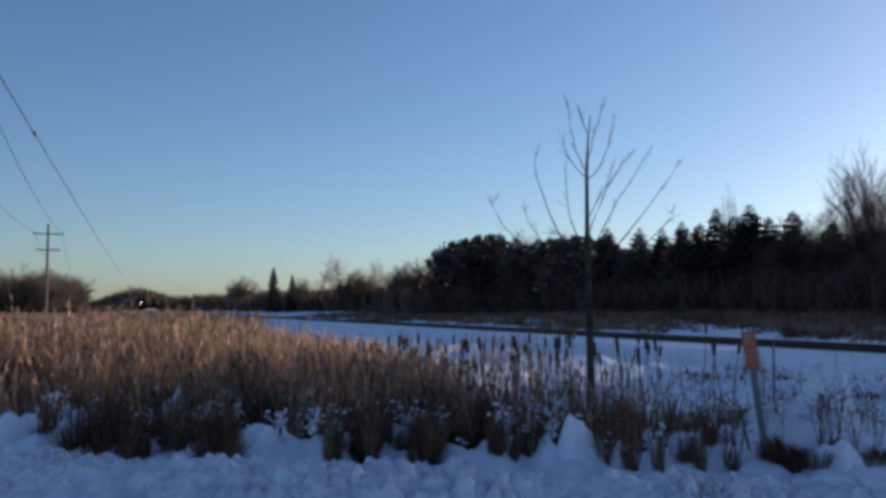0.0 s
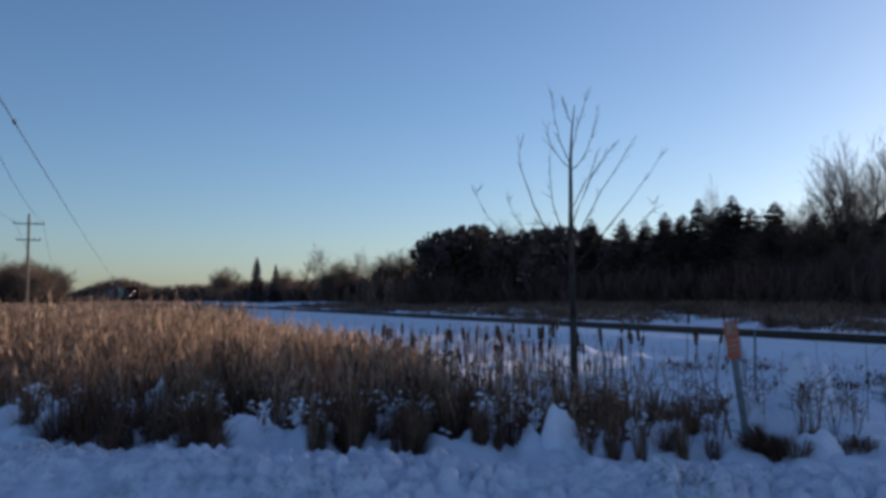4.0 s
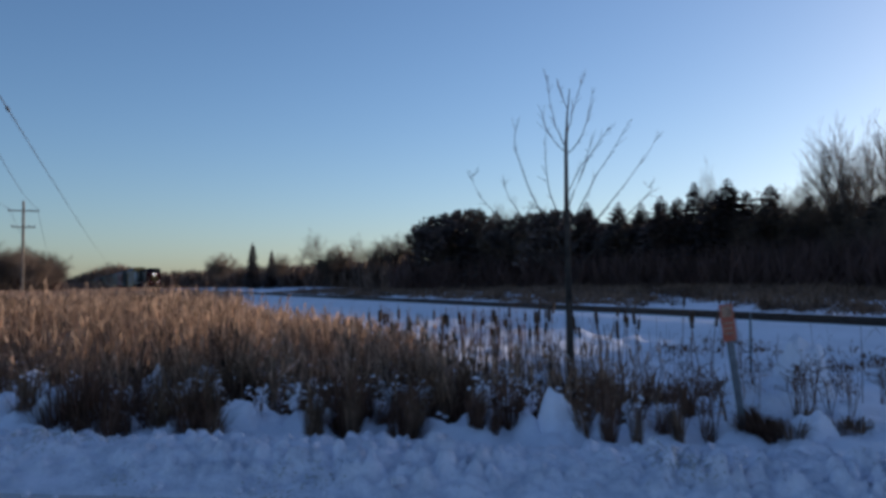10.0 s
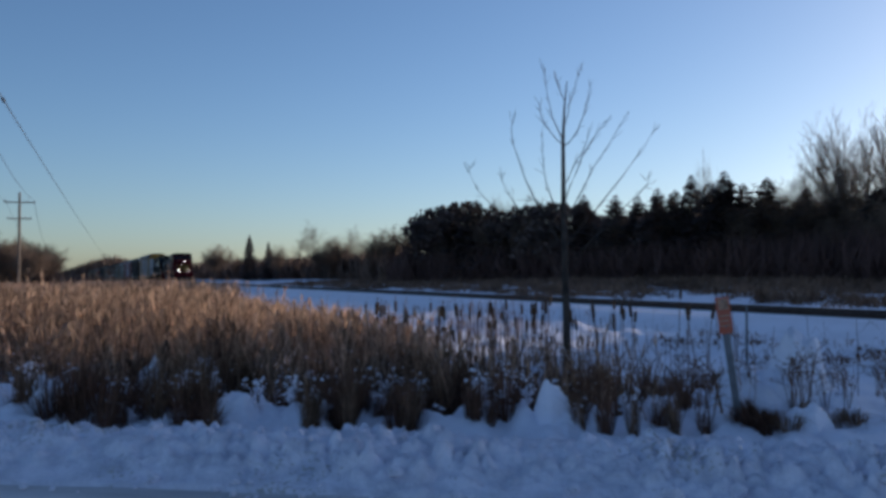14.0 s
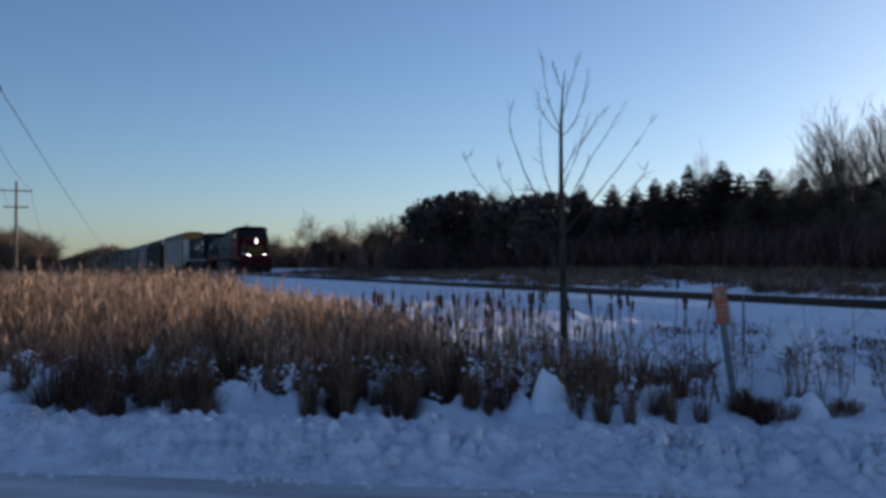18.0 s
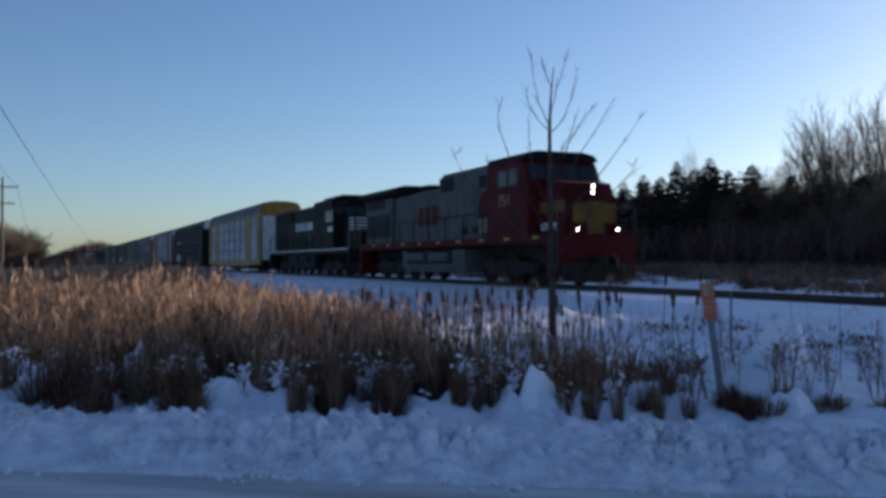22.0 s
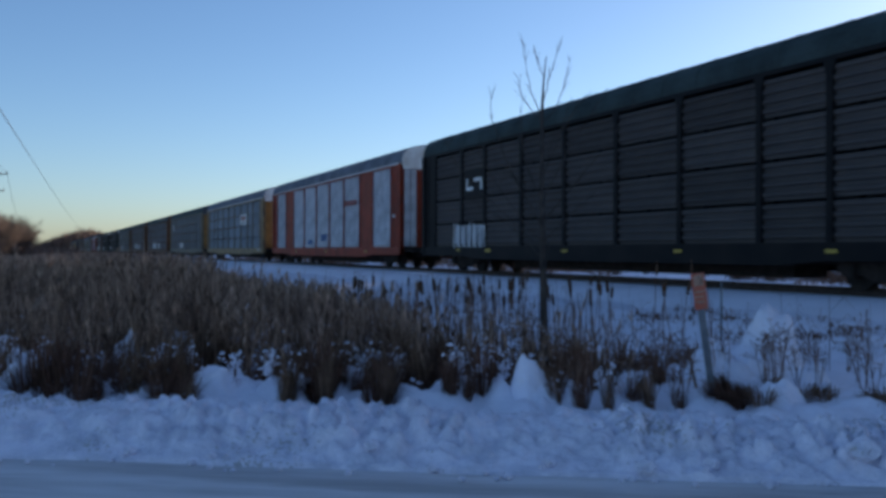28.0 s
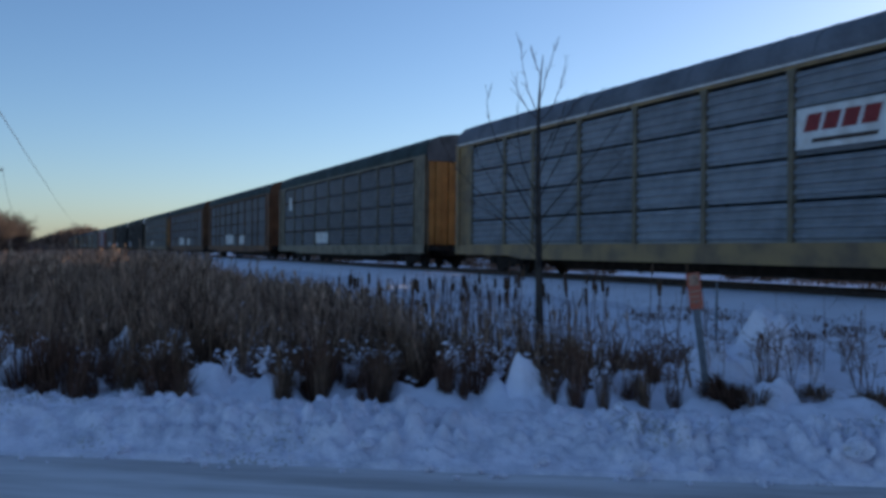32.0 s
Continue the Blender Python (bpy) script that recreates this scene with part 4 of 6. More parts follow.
for k, (px, top, w, d, skew) in enumerate(((948, 0.48, 0.48, 9.4, -0.22), (1308, 0.86, 0.85, 11.0, 0.40), (1240, 0.42, 0.9, 10.7, 0.2), (185, 0.30, 1.0, 9.6, -0.3), (20, 0.48, 0.8, 9.8, 0.25),
                                           (345, 0.32, 0.7, 9.7, 0.3), (-70, 0.42, 0.9, 9.8, 0.0), (215, 0.56, 0.5, 11.5, 0.2), (335, 0.54, 0.4, 11.6, -0.2), (1395, 0.26, 0.8, 9.3, -0.2), (620, 0.34, 0.4, 9.9, -0.2))):
    mound(px, top, w, d, 3.7 * k + 1, skew)
    for m in range(0 if px > 900 else 3):
        tuft(px + rng.uniform(-0.5, 0.5) * w * 1600 / d, d - rng.uniform(0.15, 0.35), (1, 3, 0)[m], rng.uniform(0.45, 0.75), rng.uniform(-15, 15))
n_tufts = 0
while n_tufts < 165:
    px = rng.uniform(-20, 960) if n_tufts < 138 else rng.uniform(960, 1230)
    d = rng.uniform(9.2, 11.8)
    q = spot(d, (px - 784) / 1600 * d)
    if drift(q.x, q.y) > 0.07 or (px < 470 and rng.uniform() < 0.3) or noise.noise((q.x * 1.3, q.y * 1.3, 77)) < -0.10 or past_bank(q.x, q.y) < 8.9:
        continue
    tuft(px, d, int(rng.choice([0, 0, 1, 1, 2, 3, 3])), rng.uniform(0.6, 1.1) if n_tufts < 138 else rng.uniform(0.35, 0.7), rng.uniform(-12, 12))
    n_tufts += 1
for k in range(9):
    tuft(1278 + 5 * k + rng.uniform(-4, 4), rng.uniform(9.0, 9.3), (4, 0, 2)[k % 3], 0.66 - 0.035 * k + rng.uniform(-0.05, 0.05), rng.uniform(-36, -8))
for k in range(16):
    tuft(rng.uniform(-20, 1240), rng.uniform(8.95, 9.25), int(rng.choice([1, 3])), rng.uniform(0.4, 0.75), rng.uniform(-14, 14))
for px, d in ((100, 9.4), (80, 9.5), (120, 9.5), (95, 9.7), (140, 9.6), (270, 9.5), (300, 9.6), (560, 9.5), (580, 9.6), (680, 9.5), (850, 9.5)):
    tuft(px, d, 1, rng.uniform(0.9, 1.2))
for px, d, k, sz in ((1355, 9.8, 0, 0.75), (1375, 10.0, 1, 0.85), (1410, 10.0, 2, 0.65), (1440, 9.9, 3, 0.6), (1350, 10.2, 2, 0.8), (1205, 9.6, 3, 0.75), (1190, 9.5, 1, 0.7), (1150, 9.6, 2, 0.7), (1120, 9.8, 3, 0.75),
                     (1075, 9.7, 0, 0.8), (1040, 9.6, 1, 0.8), (1010, 9.9, 2, 0.9), (985, 9.7, 3, 0.9), (1170, 10.2, 1, 0.8), (1540, 9.5, 2, 0.7), (1520, 10.4, 3, 0.8), (1430, 11.0, 1, 0.7), (1500, 11.5, 2, 0.7), (1265, 10.6, 2, 0.8), (1290, 11.5, 3, 0.7)):
    weed(px, d, k, sz)
for k in range(10):
    tuft(rng.uniform(1340, 1568), rng.uniform(8.9, 9.8), 2, rng.uniform(0.5, 0.8))
for k in range(75):
    px = rng.uniform(560, 985) if k < 60 else rng.uniform(985, 1240)
    d = rng.uniform(13.5, 19)
    p = spot(d, (px - 784) / 1600 * d)
    cattail(p.x, p.y, rng.uniform(0.85, 1.25))


# ---- poles and wires ----
def utility_pole(x, y, h, arms):
    t = thing("utility_pole", "weathered wooden utility pole with crossarms", "utility pole", "power line poles", at=(x, y, ground_z(x, y) if x < -20 else 0.0))
    bm = bmesh.new()
    tube(bm, [(0, 0, -0.3), (0, 0, h * 0.5), (0, 0, h)], [0.20, 0.17, 0.13], 10)
    part("pole", bm, POLE_WOOD, t)
    for z, w in arms:
        a = part("crossarm", boxes((-0.06, 0.06, -w / 2, w / 2, z - 0.07, z + 0.07), bevel=0.01), POLE_WOOD, t)
        for y1 in (-w / 2 + 0.08, 0 if z > h - 0.4 else w / 4, w / 2 - 0.08):
            bm = bmesh.new()
            tube(bm, [(0, y1, z + 0.07), (0, y1, z + 0.13), (0, y1, z + 0.28)], [0.03, 0.07, 0.05], 8)
            part("insulator", bm, POST_GREY, a)
    return t


def wire(a, b, sag, r=0.022, splice=None):
    bm = bmesh.new()
    a, b = Vector(a), Vector(b)
    n = 40
    pts = [a.lerp(b, k / n) - Vector((0, 0, sag * 4 * (k / n) * (1 - k / n))) for k in range(n + 1)]
    tube(bm, pts, r, 5)
    o = part("power_wire", bm, WIRE)
    tagged(o, "dark overhead power wire sagging between poles", "wire", "power wires")
    if splice is not None:
        k = int(splice * n)
        bm = bmesh.new()
        d = (pts[k + 1] - pts[k]).normalized()
        tube(bm, [pts[k] - d * 0.35, pts[k] - d * 0.3, pts[k] + d * 0.3, pts[k] + d * 0.35], [0.03, 0.09, 0.09, 0.03], 6)
        part("splice", bm, WIRE, o)
    return o


utility_pole(-121.5, -6.85, 12.0, ((10.8, 3.5), (8.8, 2.7)))
utility_pole(-45.0, -6.85, 12.0, ((10.8, 3.5), (8.8, 2.7)))
utility_pole(-186.0, -6.85, 7.0, ((6.5, 2.4),))
utility_pole(6.0, -5.6, 11.5, ((10.4, 2.4),))
utility_pole(-356.0, 8.5, 10.2, ((9.7, 2.4),))
for dy in (-1.6, 1.6):
    wire((-45, -6.85 + dy, 11.05), (-121.5, -6.85 + dy, 11.05), 0.9)
    wire((-121.5, -6.85 + dy, 11.05), (-186, -6.85 + dy * 0.7, 6.85), 0.9)
    wire((30, -6.85 + dy, 11.05), (-45, -6.85 + dy, 11.05), 0.9)
wire((6.0, -5.6, 10.75), (-356, 8.5, 10.1), 0.9, 0.028, 0.17)


def snow_chunk(u, v, size, seed):
    """A clod thrown out by the plough."""
    bm = bmesh.new()
    bmesh.ops.create_icosphere(bm, subdivisions=3 if size > 0.1 else 2, radius=size / 2)
    for q in bm.verts:
        n = q.co.normalized()
        q.co *= 1 + 0.35 * noise.noise(n * 1.7 + Vector((seed, 0, 0))) + 0.12 * noise.noise(n * 5 + Vector((seed, 3, 0)))
        q.co.z *= 0.75
    me = bpy.data.meshes.new("snow_chunk")
    bm.to_mesh(me)
    bm.free()
    me.materials.append(SNOW_DIRTY)
    p = spot(u - 0.121 * v, v)
    o = tagged(new("snow_chunk", me), "loose clod of ploughed snow beside the road", "snow chunk", "snow chunks")
    s0 = u - 6.5
    o.location = (p.x, p.y, (bank_z(s0, v) + 0.02 if s0 > 0 else 0.012) + size * 0.22)


for k, (u, v, size) in enumerate(((6.55, 1.42, 0.16), (6.5, -0.08, 0.09), (6.75, 2.95, 0.22), (6.6, -2.4, 0.10), (6.45, 2.2, 0.07), (6.62, 0.75, 0.10), (6.4, -1.2, 0.06), (6.7, -0.55, 0.12), (6.5, 2.6, 0.08), (6.68, 1.9, 0.12), (6.42, 0.4, 0.05), (6.58, -1.75, 0.08), (6.35, 1.7, 0.05), (6.6, 3.3, 0.10))):
    snow_chunk(u, v, size, 2.3 * k)
for k in range(26):
    snow_chunk(rng.uniform(6.28, 6.6), rng.uniform(-3.6, 3.9), rng.uniform(0.025, 0.07), 90 + 1.7 * k)


# ---- train ----
RED = material("red_paint", (0.085, 0.008, 0.010), 0.6, spec=0.1, var=0.25, scale=1.2, bump=0.04, fine=30)
BEIGE = material("faded_beige_yellow_paint", (0.38, 0.25, 0.10), 0.6, var=0.25, scale=1.4, bump=0.04)
SILVER = material("silver_paint", (0.105, 0.10, 0.098), 0.6, spec=0.12, var=0.2, scale=1.0, bump=0.04, fine=20)
YELLOW = material("yellow_paint", (0.40, 0.215, 0.04), 0.6, var=0.25, scale=1.3, bump=0.04, fine=24)
CREAM = material("cream_paint", (0.30, 0.235, 0.11), 0.5, var=0.15, scale=2.0, bump=0.02)
CREAM_DULL = material("dull_cream_paint", (0.20, 0.17, 0.11), 0.6, var=0.3, scale=3, bump=0.02)
NOSE_YELLOW = material("dull_yellow_paint", (0.17, 0.10, 0.022), 0.6, var=0.25, scale=2.0, bump=0.03, spec=0.1)
ORANGE = material("faded_orange_paint", (0.40, 0.19, 0.05), 0.6, var=0.25, scale=1.4, bump=0.05)
SCRAWL = material("blue_spray_paint", (0.12, 0.18, 0.34), 0.6, var=0.2, bump=0.0)
BLACK = material("black_paint", (0.008, 0.008, 0.009), 0.6, var=0.3, scale=1.2, bump=0.05, second=(0.016, 0.014, 0.013), spec=0.10)
GRIME = material("running_gear_grime", (0.022, 0.019, 0.017), 0.85, var=0.4, scale=4, bump=0.4, second=(0.045, 0.035, 0.03), spec=0.12)
WHITE = material("white_paint", (0.72, 0.72, 0.70), 0.5, var=0.15, scale=2.5, bump=0.03, second=(0.52, 0.49, 0.45))
GALV = material("galvanised_panel", (0.25, 0.262, 0.28), 0.65, metal=0.05, var=0.22, scale=1.6, bump=0.08, fine=30, random_by="object", spread=0.16, spec=0.12)
GALV_LIGHT = material("bright_galvanised_panel", (0.50, 0.50, 0.52), 0.7, metal=0.0, var=0.25, scale=1.6, bump=0.08, fine=30, random_by="object", spread=0.14, spec=0.1)
POST_TAN = material("faded_tan_paint", (0.20, 0.165, 0.11), 0.6, var=0.3, scale=2.0, bump=0.05)
ROOF = material("galvanised_roof", (0.18, 0.19, 0.215), 0.8, metal=0.0, var=0.25, scale=0.8, bump=0.06, fine=14, spec=0.1)
DARKPANEL = material("dark_panel", (0.06, 0.053, 0.05), 0.65, var=0.3, scale=1.3, bump=0.1, second=(0.082, 0.07, 0.062), random_by="object", spread=0.2, spec=0.12)
RUST_RED = material("oxide_red_paint", (0.25, 0.045, 0.023), 0.6, var=0.3, scale=1.4, bump=0.06, second=(0.15, 0.036, 0.021), spec=0.15)
BROWN = material("weathered_brown_paint", (0.15, 0.07, 0.03), 0.65, var=0.35, scale=1.1, bump=0.06)
OCHRE = material("weathered_tan_yellow_paint", (0.28, 0.19, 0.085), 0.6, var=0.3, scale=1.2, bump=0.06, second=(0.14, 0.10, 0.065))
ROOF_DARK = material("weathered_dark_roof", (0.05, 0.068, 0.066), 0.7, var=0.3, scale=0.8, bump=0.06, fine=14, spec=0.1)
GREYPANEL = material("weathered_grey_panel", (0.125, 0.128, 0.138), 0.55, metal=0.15, var=0.3, scale=1.2, bump=0.08, random_by="object", spread=0.16)
GLASS = material("dark_window_glass", (0.02, 0.024, 0.028), 0.08, var=0.05, bump=0.0)
LAMP = glow("lamp_glow", (1.0, 0.80, 0.60), 17.0)
MARK_RED = material("red_lettering", (0.22, 0.02, 0.022), 0.5, var=0.15, bump=0.0)
REFLECT = material("yellow_reflector", (0.42, 0.30, 0.05), 0.5, var=0.1, bump=0.0)


def wheel_mesh(r, w=0.13):
    bm = bmesh.new()
    tube(bm, [(0, -w / 2, 0), (0, w / 2, 0)], r, 20)
    tube(bm, [(0, w / 2 - 0.01, 0), (0, w / 2 + 0.03, 0)], r + 0.03, 20)
    tube(bm, [(0, -w / 2 - 0.02, 0), (0, -w / 2 + 0.01, 0)], r * 0.62, 14)
    me = bpy.data.meshes.new("wheel")
    bm.normal_update()
    bm.to_mesh(me)
    bm.free()
    me.materials.append(GRIME)
    return me


CAR_WHEEL, LOCO_WHEEL = wheel_mesh(0.42), wheel_mesh(0.53)


def bogie(parent, x, axles, wheel, r):
    """A truck: bolster and side frames as one part, and its wheels."""
    half = (axles[-1] - axles[0]) / 2
    bm = bmesh.new()
    for s in (-1, 1):
        y = s * 1.02
        prism(bm, [(-half - 0.35, r - 0.02), (-half - 0.3, r + 0.2), (-half + 0.25, r + 0.22), (-half * 0.4, r + 0.3), (half * 0.4, r + 0.3), (half - 0.25, r + 0.22), (half + 0.3, r + 0.2), (half + 0.35, r - 0.02),
                   (half + 0.15, r - 0.12), (half - 0.3, r - 0.1), (half * 0.35, r - 0.24), (-half * 0.35, r - 0.24), (-half + 0.3, r - 0.1), (-half - 0.15, r - 0.12)], y - 0.08, y + 0.08, "y")
        for a in axles:
            box(bm, a - 0.15, a + 0.15, y - 0.14 if s < 0 else y - 0.02, y + 0.02 if s < 0 else y + 0.14, r - 0.14, r + 0.12)
        for k in (-0.22, 0, 0.22):
            tube(bm, [(k, y - s * 0.02 + s * 0.06, r - 0.2), (k, y + s * 0.04, r + 0.18)], 0.07, 8)
    box(bm, -0.3, 0.3, -1.05, 1.05, r - 0.05, r + 0.28)
    b = part("bogie", bm, GRIME, parent, "grimy black truck with side frames and springs")
    b.location = (x, 0, 0)
    for a in axles:
        for s in (-1, 1):
            w = new("wheel", wheel)
            w.parent = b
            w.matrix_local = pose(a, s * 0.7525, r, 0, 0, 180 if s > 0 else 0)
            w["radius"] = r
    return b


def bars(x0, x1, z0, z1, y, n, slant=0.0, depth=0.006):
    """Plain upright shapes in a band, where lettering stands."""
    bm = bmesh.new()
    w = (x1 - x0) / n
    for k in range(n):
        a, b = x0 + k * w + 0.1 * w, x0 + (k + 1) * w - 0.1 * w
        prism(bm, [(a, z0), (b, z0), (b + slant, z1), (a + slant, z1)], y - depth, y, "y")
    return bm


def words(text, size, mat, parent, x, y, z, name):
    cu = bpy.data.curves.new(name, "FONT")
    cu.body, cu.size, cu.extrude = text, size, 0.004
    tmp = bpy.data.objects.new(name, cu)
    scene.collection.objects.link(tmp)
    me = bpy.data.meshes.new_from_object(tmp.evaluated_get(bpy.context.evaluated_depsgraph_get()))
    bpy.data.objects.remove(tmp)
    me.materials.clear()
    o = part(name, me, mat, parent)
    o.matrix_local = pose(x, y, z, 90, 0, 0)
    return o


# ---- covered car carriers ----
COLS = [1.28, 2.65, 1.97, 2.75, 2.75, 2.75, 2.75, 2.75, 1.97, 2.6, 1.25]
HALF, SILL_TOP, EAVE = 1.56, 0.98, 4.70


def ribbed(w, h, pitch=0.19, depth=0.05):
    """A sheet with level ribs, w along x, h up z, its face towards -y."""
    n = max(2, int(round(h / pitch)))
    pts = []
    for k in range(n):
        z0, dz = k * h / n, h / n
        pts += [(0, z0), (0, z0 + dz * 0.35), (-depth, z0 + dz * 0.5), (-depth, z0 + dz * 0.85)]
    pts.append((0, h))
    bm = bmesh.new()
    lo, hi = [bm.verts.new((-w / 2, y, z)) for y, z in pts], [bm.verts.new((w / 2, y, z)) for y, z in pts]
    for k in range(len(pts) - 1):
        bm.faces.new((lo[k], hi[k], hi[k + 1], lo[k + 1]))
    b0, b1 = [bm.verts.new((s * w / 2, 0.03, z)) for s in (-1, 1) for z in (0, h)][:2], None
    b0.extend(bm.verts.new((w / 2, 0.03, z)) for z in (0, h))
    bm.faces.new((b0[0], b0[1], b0[3], b0[2]))
    me = bpy.data.meshes.new("side_panel")
    bm.normal_update()
    bm.to_mesh(me)
    bm.free()
    return me


def autorack(label, frame_mat, panel_mat, roof_mat, end_mat, fascia_mat, tiers, solid, post_w, marks, post_mat=None, near_end=None):
    """A three-deck car carrier. Its front end is at x = 0, its rear at -25.47; solid: the columns of plain painted sheet."""
    L = sum(COLS)
    t = thing("autorack_car", label, "rail car", "car carriers of the train")
    bm = bmesh.new()
    half = [(-1.60, -0.02), (-1.60, 0.18), (-1.52, 0.44), (-1.32, 0.65), (-0.95, 0.79), (-0.45, 0.88)]
    if fascia_mat is YELLOW:
        half = [(-1.60, -0.02), (-1.60, 0.32), (-1.54, 0.58), (-1.36, 0.76), (-0.95, 0.86), (-0.45, 0.92)]
    prof = [(y, EAVE + z) for y, z in half] + [(0, EAVE + 0.91)] + [(-y, EAVE + z) for y, z in half[::-1]]
    inner = [(y * 0.97, z - 0.05) for y, z in prof[::-1]]
    prism(bm, prof + inner, -L - 0.02, 0.02)
    part("roof", bm, roof_mat, t, "ribbed galvanised roof")
    bm = bmesh.new()
    prism(bm, [(y * 1.006, z + 0.012) for y, z in prof] + [(y * 0.99, z) for y, z in prof[::-1]], -0.03, 0.03)
    rib = part("roof_rib", bm, roof_mat, t)
    rib.location = (-L / 19, 0, 0)
    for k in range(2, 19):
        o = new("roof_rib", rib.data)
        o.parent = t
        o.location = (-k * L / 19, 0, 0)
    for s in (-1, 1):
        bm = bmesh.new()
        y0, y1 = (s * HALF - 0.08, s * HALF + 0.08)
        # the far sill is made deeper to block low sun passing under the car
        lo = 0.62 if s < 0 else 0.44
        prism(bm, [(0, lo), (0, SILL_TOP), (-L, SILL_TOP), (-L, lo), (-L + 4.2, lo - 0.02), (-L + 5.2, lo - 0.12), (-5.2, lo - 0.12), (-4.2, lo - 0.02)], y0, y1, "y")
        part("side_sill", bm, frame_mat, t)
        part("eave_rail", boxes((-L, 0, s * HALF - 0.07, s * HALF + 0.07, EAVE - 0.1, EAVE)), frame_mat, t)
    if frame_mat in (RUST_RED, OCHRE):
        part("drip_rail", boxes((-L, 0, -HALF - 0.10, -HALF - 0.075, EAVE - 0.015, EAVE + 0.035)), WHITE, t, "pale rail under the roof edge")
    part("deck", boxes((-L + 0.05, -0.05, -1.48, 1.48, 0.86, 0.97)), GRIME, t)
    part("centre_sill", boxes((-L + 0.3, -0.3, -0.35, 0.35, 0.5, 0.86), (-L + 6, -6, -0.5, 0.5, 0.2, 0.5)), GRIME, t)
    x = 0.0
    cache = {}
    post_me = bmesh.new()
    prism(post_me, [(-post_w / 2, SILL_TOP), (post_w / 2, SILL_TOP), (post_w / 2, EAVE - 0.35), (post_w, EAVE - 0.1), (-post_w, EAVE - 0.1), (-post_w / 2, EAVE - 0.35)], -0.075, 0.075, "y")
    me = bpy.data.meshes.new("post")
    post_me.to_mesh(me)
    post_me.free()
    me.materials.append(post_mat or frame_mat)
    for k, w in enumerate(COLS):
        xc = x - w / 2
        for s in (-1, 1):
            if k in solid or k in (0, 10):
                o = part("end_bay_sheet" if k in (0, 10) else "bay_sheet", boxes((xc - w / 2, xc + w / 2, s * HALF - 0.03, s * HALF + 0.03, SILL_TOP, EAVE - 0.1)), frame_mat, t)
            else:
                rows_n = tiers if s < 0 else 1
                hh = (EAVE - 0.1 - SILL_TOP) / rows_n
                for r in range(rows_n):
                    gap = 0.07 if rows_n > 1 else 0.0
                    key = (round(w, 2), rows_n)
                    if key not in cache:
                        cache[key] = ribbed(w - post_w, hh - gap)
                        cache[key].materials.append(panel_mat)
                    o = new("side_panel", cache[key])
                    o.parent = t
                    o.matrix_local = pose(xc, s * (HALF - 0.02), SILL_TOP + r * hh, 0, 0, 180 if s > 0 else 0)
            p = new("post", me)
            p.parent = t
            p.location = (x - w, s * HALF, 0)
        x -= w
    # ends: corner posts, doors in ribs, the arched fascia over them
    for e, d in ((0.0, 1), (-L, -1)):
        for s in (-1, 1):
            part("corner_post", boxes((e - d * 0.22 if d > 0 else e, e if d > 0 else e + 0.22, s * HALF - 0.11, s * HALF + 0.10, 0.62, EAVE)), frame_mat, t)
            leaf = part("end_door", boxes((min(e - d * 0.14, e - d * 0.1), max(e - d * 0.14, e - d * 0.1), min(s * 0.02, s * 1.44), max(s * 0.02, s * 1.44), SILL_TOP, EAVE - 0.25)), end_mat, t, "" if end_mat is frame_mat else "pale painted folding end door")
            for k in range(5):
                ya, yb = s * (0.03 + k * 0.285), s * (0.03 + k * 0.285 + 0.25)
                out = 0.05 if k % 2 else 0.0
                leaf_mat = near_end if near_end and s < 0 and k > 2 else end_mat
                part("door_panel", boxes((min(e - d * 0.1, e + d * (out - 0.02)), max(e - d * 0.1, e + d * (out - 0.02)), min(ya, yb), max(ya, yb), SILL_TOP + 0.02, EAVE - 0.27)), leaf_mat, leaf)
        bm = bmesh.new()
        prism(bm, [(y * 0.985, z - 0.02) for y, z in prof[1:-1]] + [(1.5, EAVE - 0.25), (-1.5, EAVE - 0.25)], e - 0.06, e + 0.03)
        part("end_fascia", bm, fascia_mat, t)
        bm = boxes((min(e, e + d * 1.6), max(e, e + d * 1.6), -0.16, 0.16, 0.60, 0.88), (min(e + d * 1.3, e + d * 1.62), max(e + d * 1.3, e + d * 1.62), -0.22, 0.22, 0.54, 0.94), bevel=0.02)
        part("coupler", bm, GRIME, t)
        part("end_platform", boxes((min(e, e + d * 0.9), max(e, e + d * 0.9), -1.4, 1.4, 0.76, 0.84)), GRIME, t)
        for s in (-1, 1):
            bm = bmesh.new()
            for k in range(9):
                z = 1.0 + k * 0.4
                tube(bm, [(e - d * 0.3, s * 1.66, z), (e - d * 0.72, s * 1.66, z)], 0.012, 4)
            for xx in (0.3, 0.72):
                tube(bm, [(e - d * xx, s * 1.66, 0.95), (e - d * xx, s * 1.66, 4.3)], 0.014, 4)
            part("ladder", bm, frame_mat, t)
    for xb in (-3.0, -L + 3.0):
        bogie(t, xb, (-0.89, 0.89), CAR_WHEEL, 0.42)
    y = -HALF - 0.055
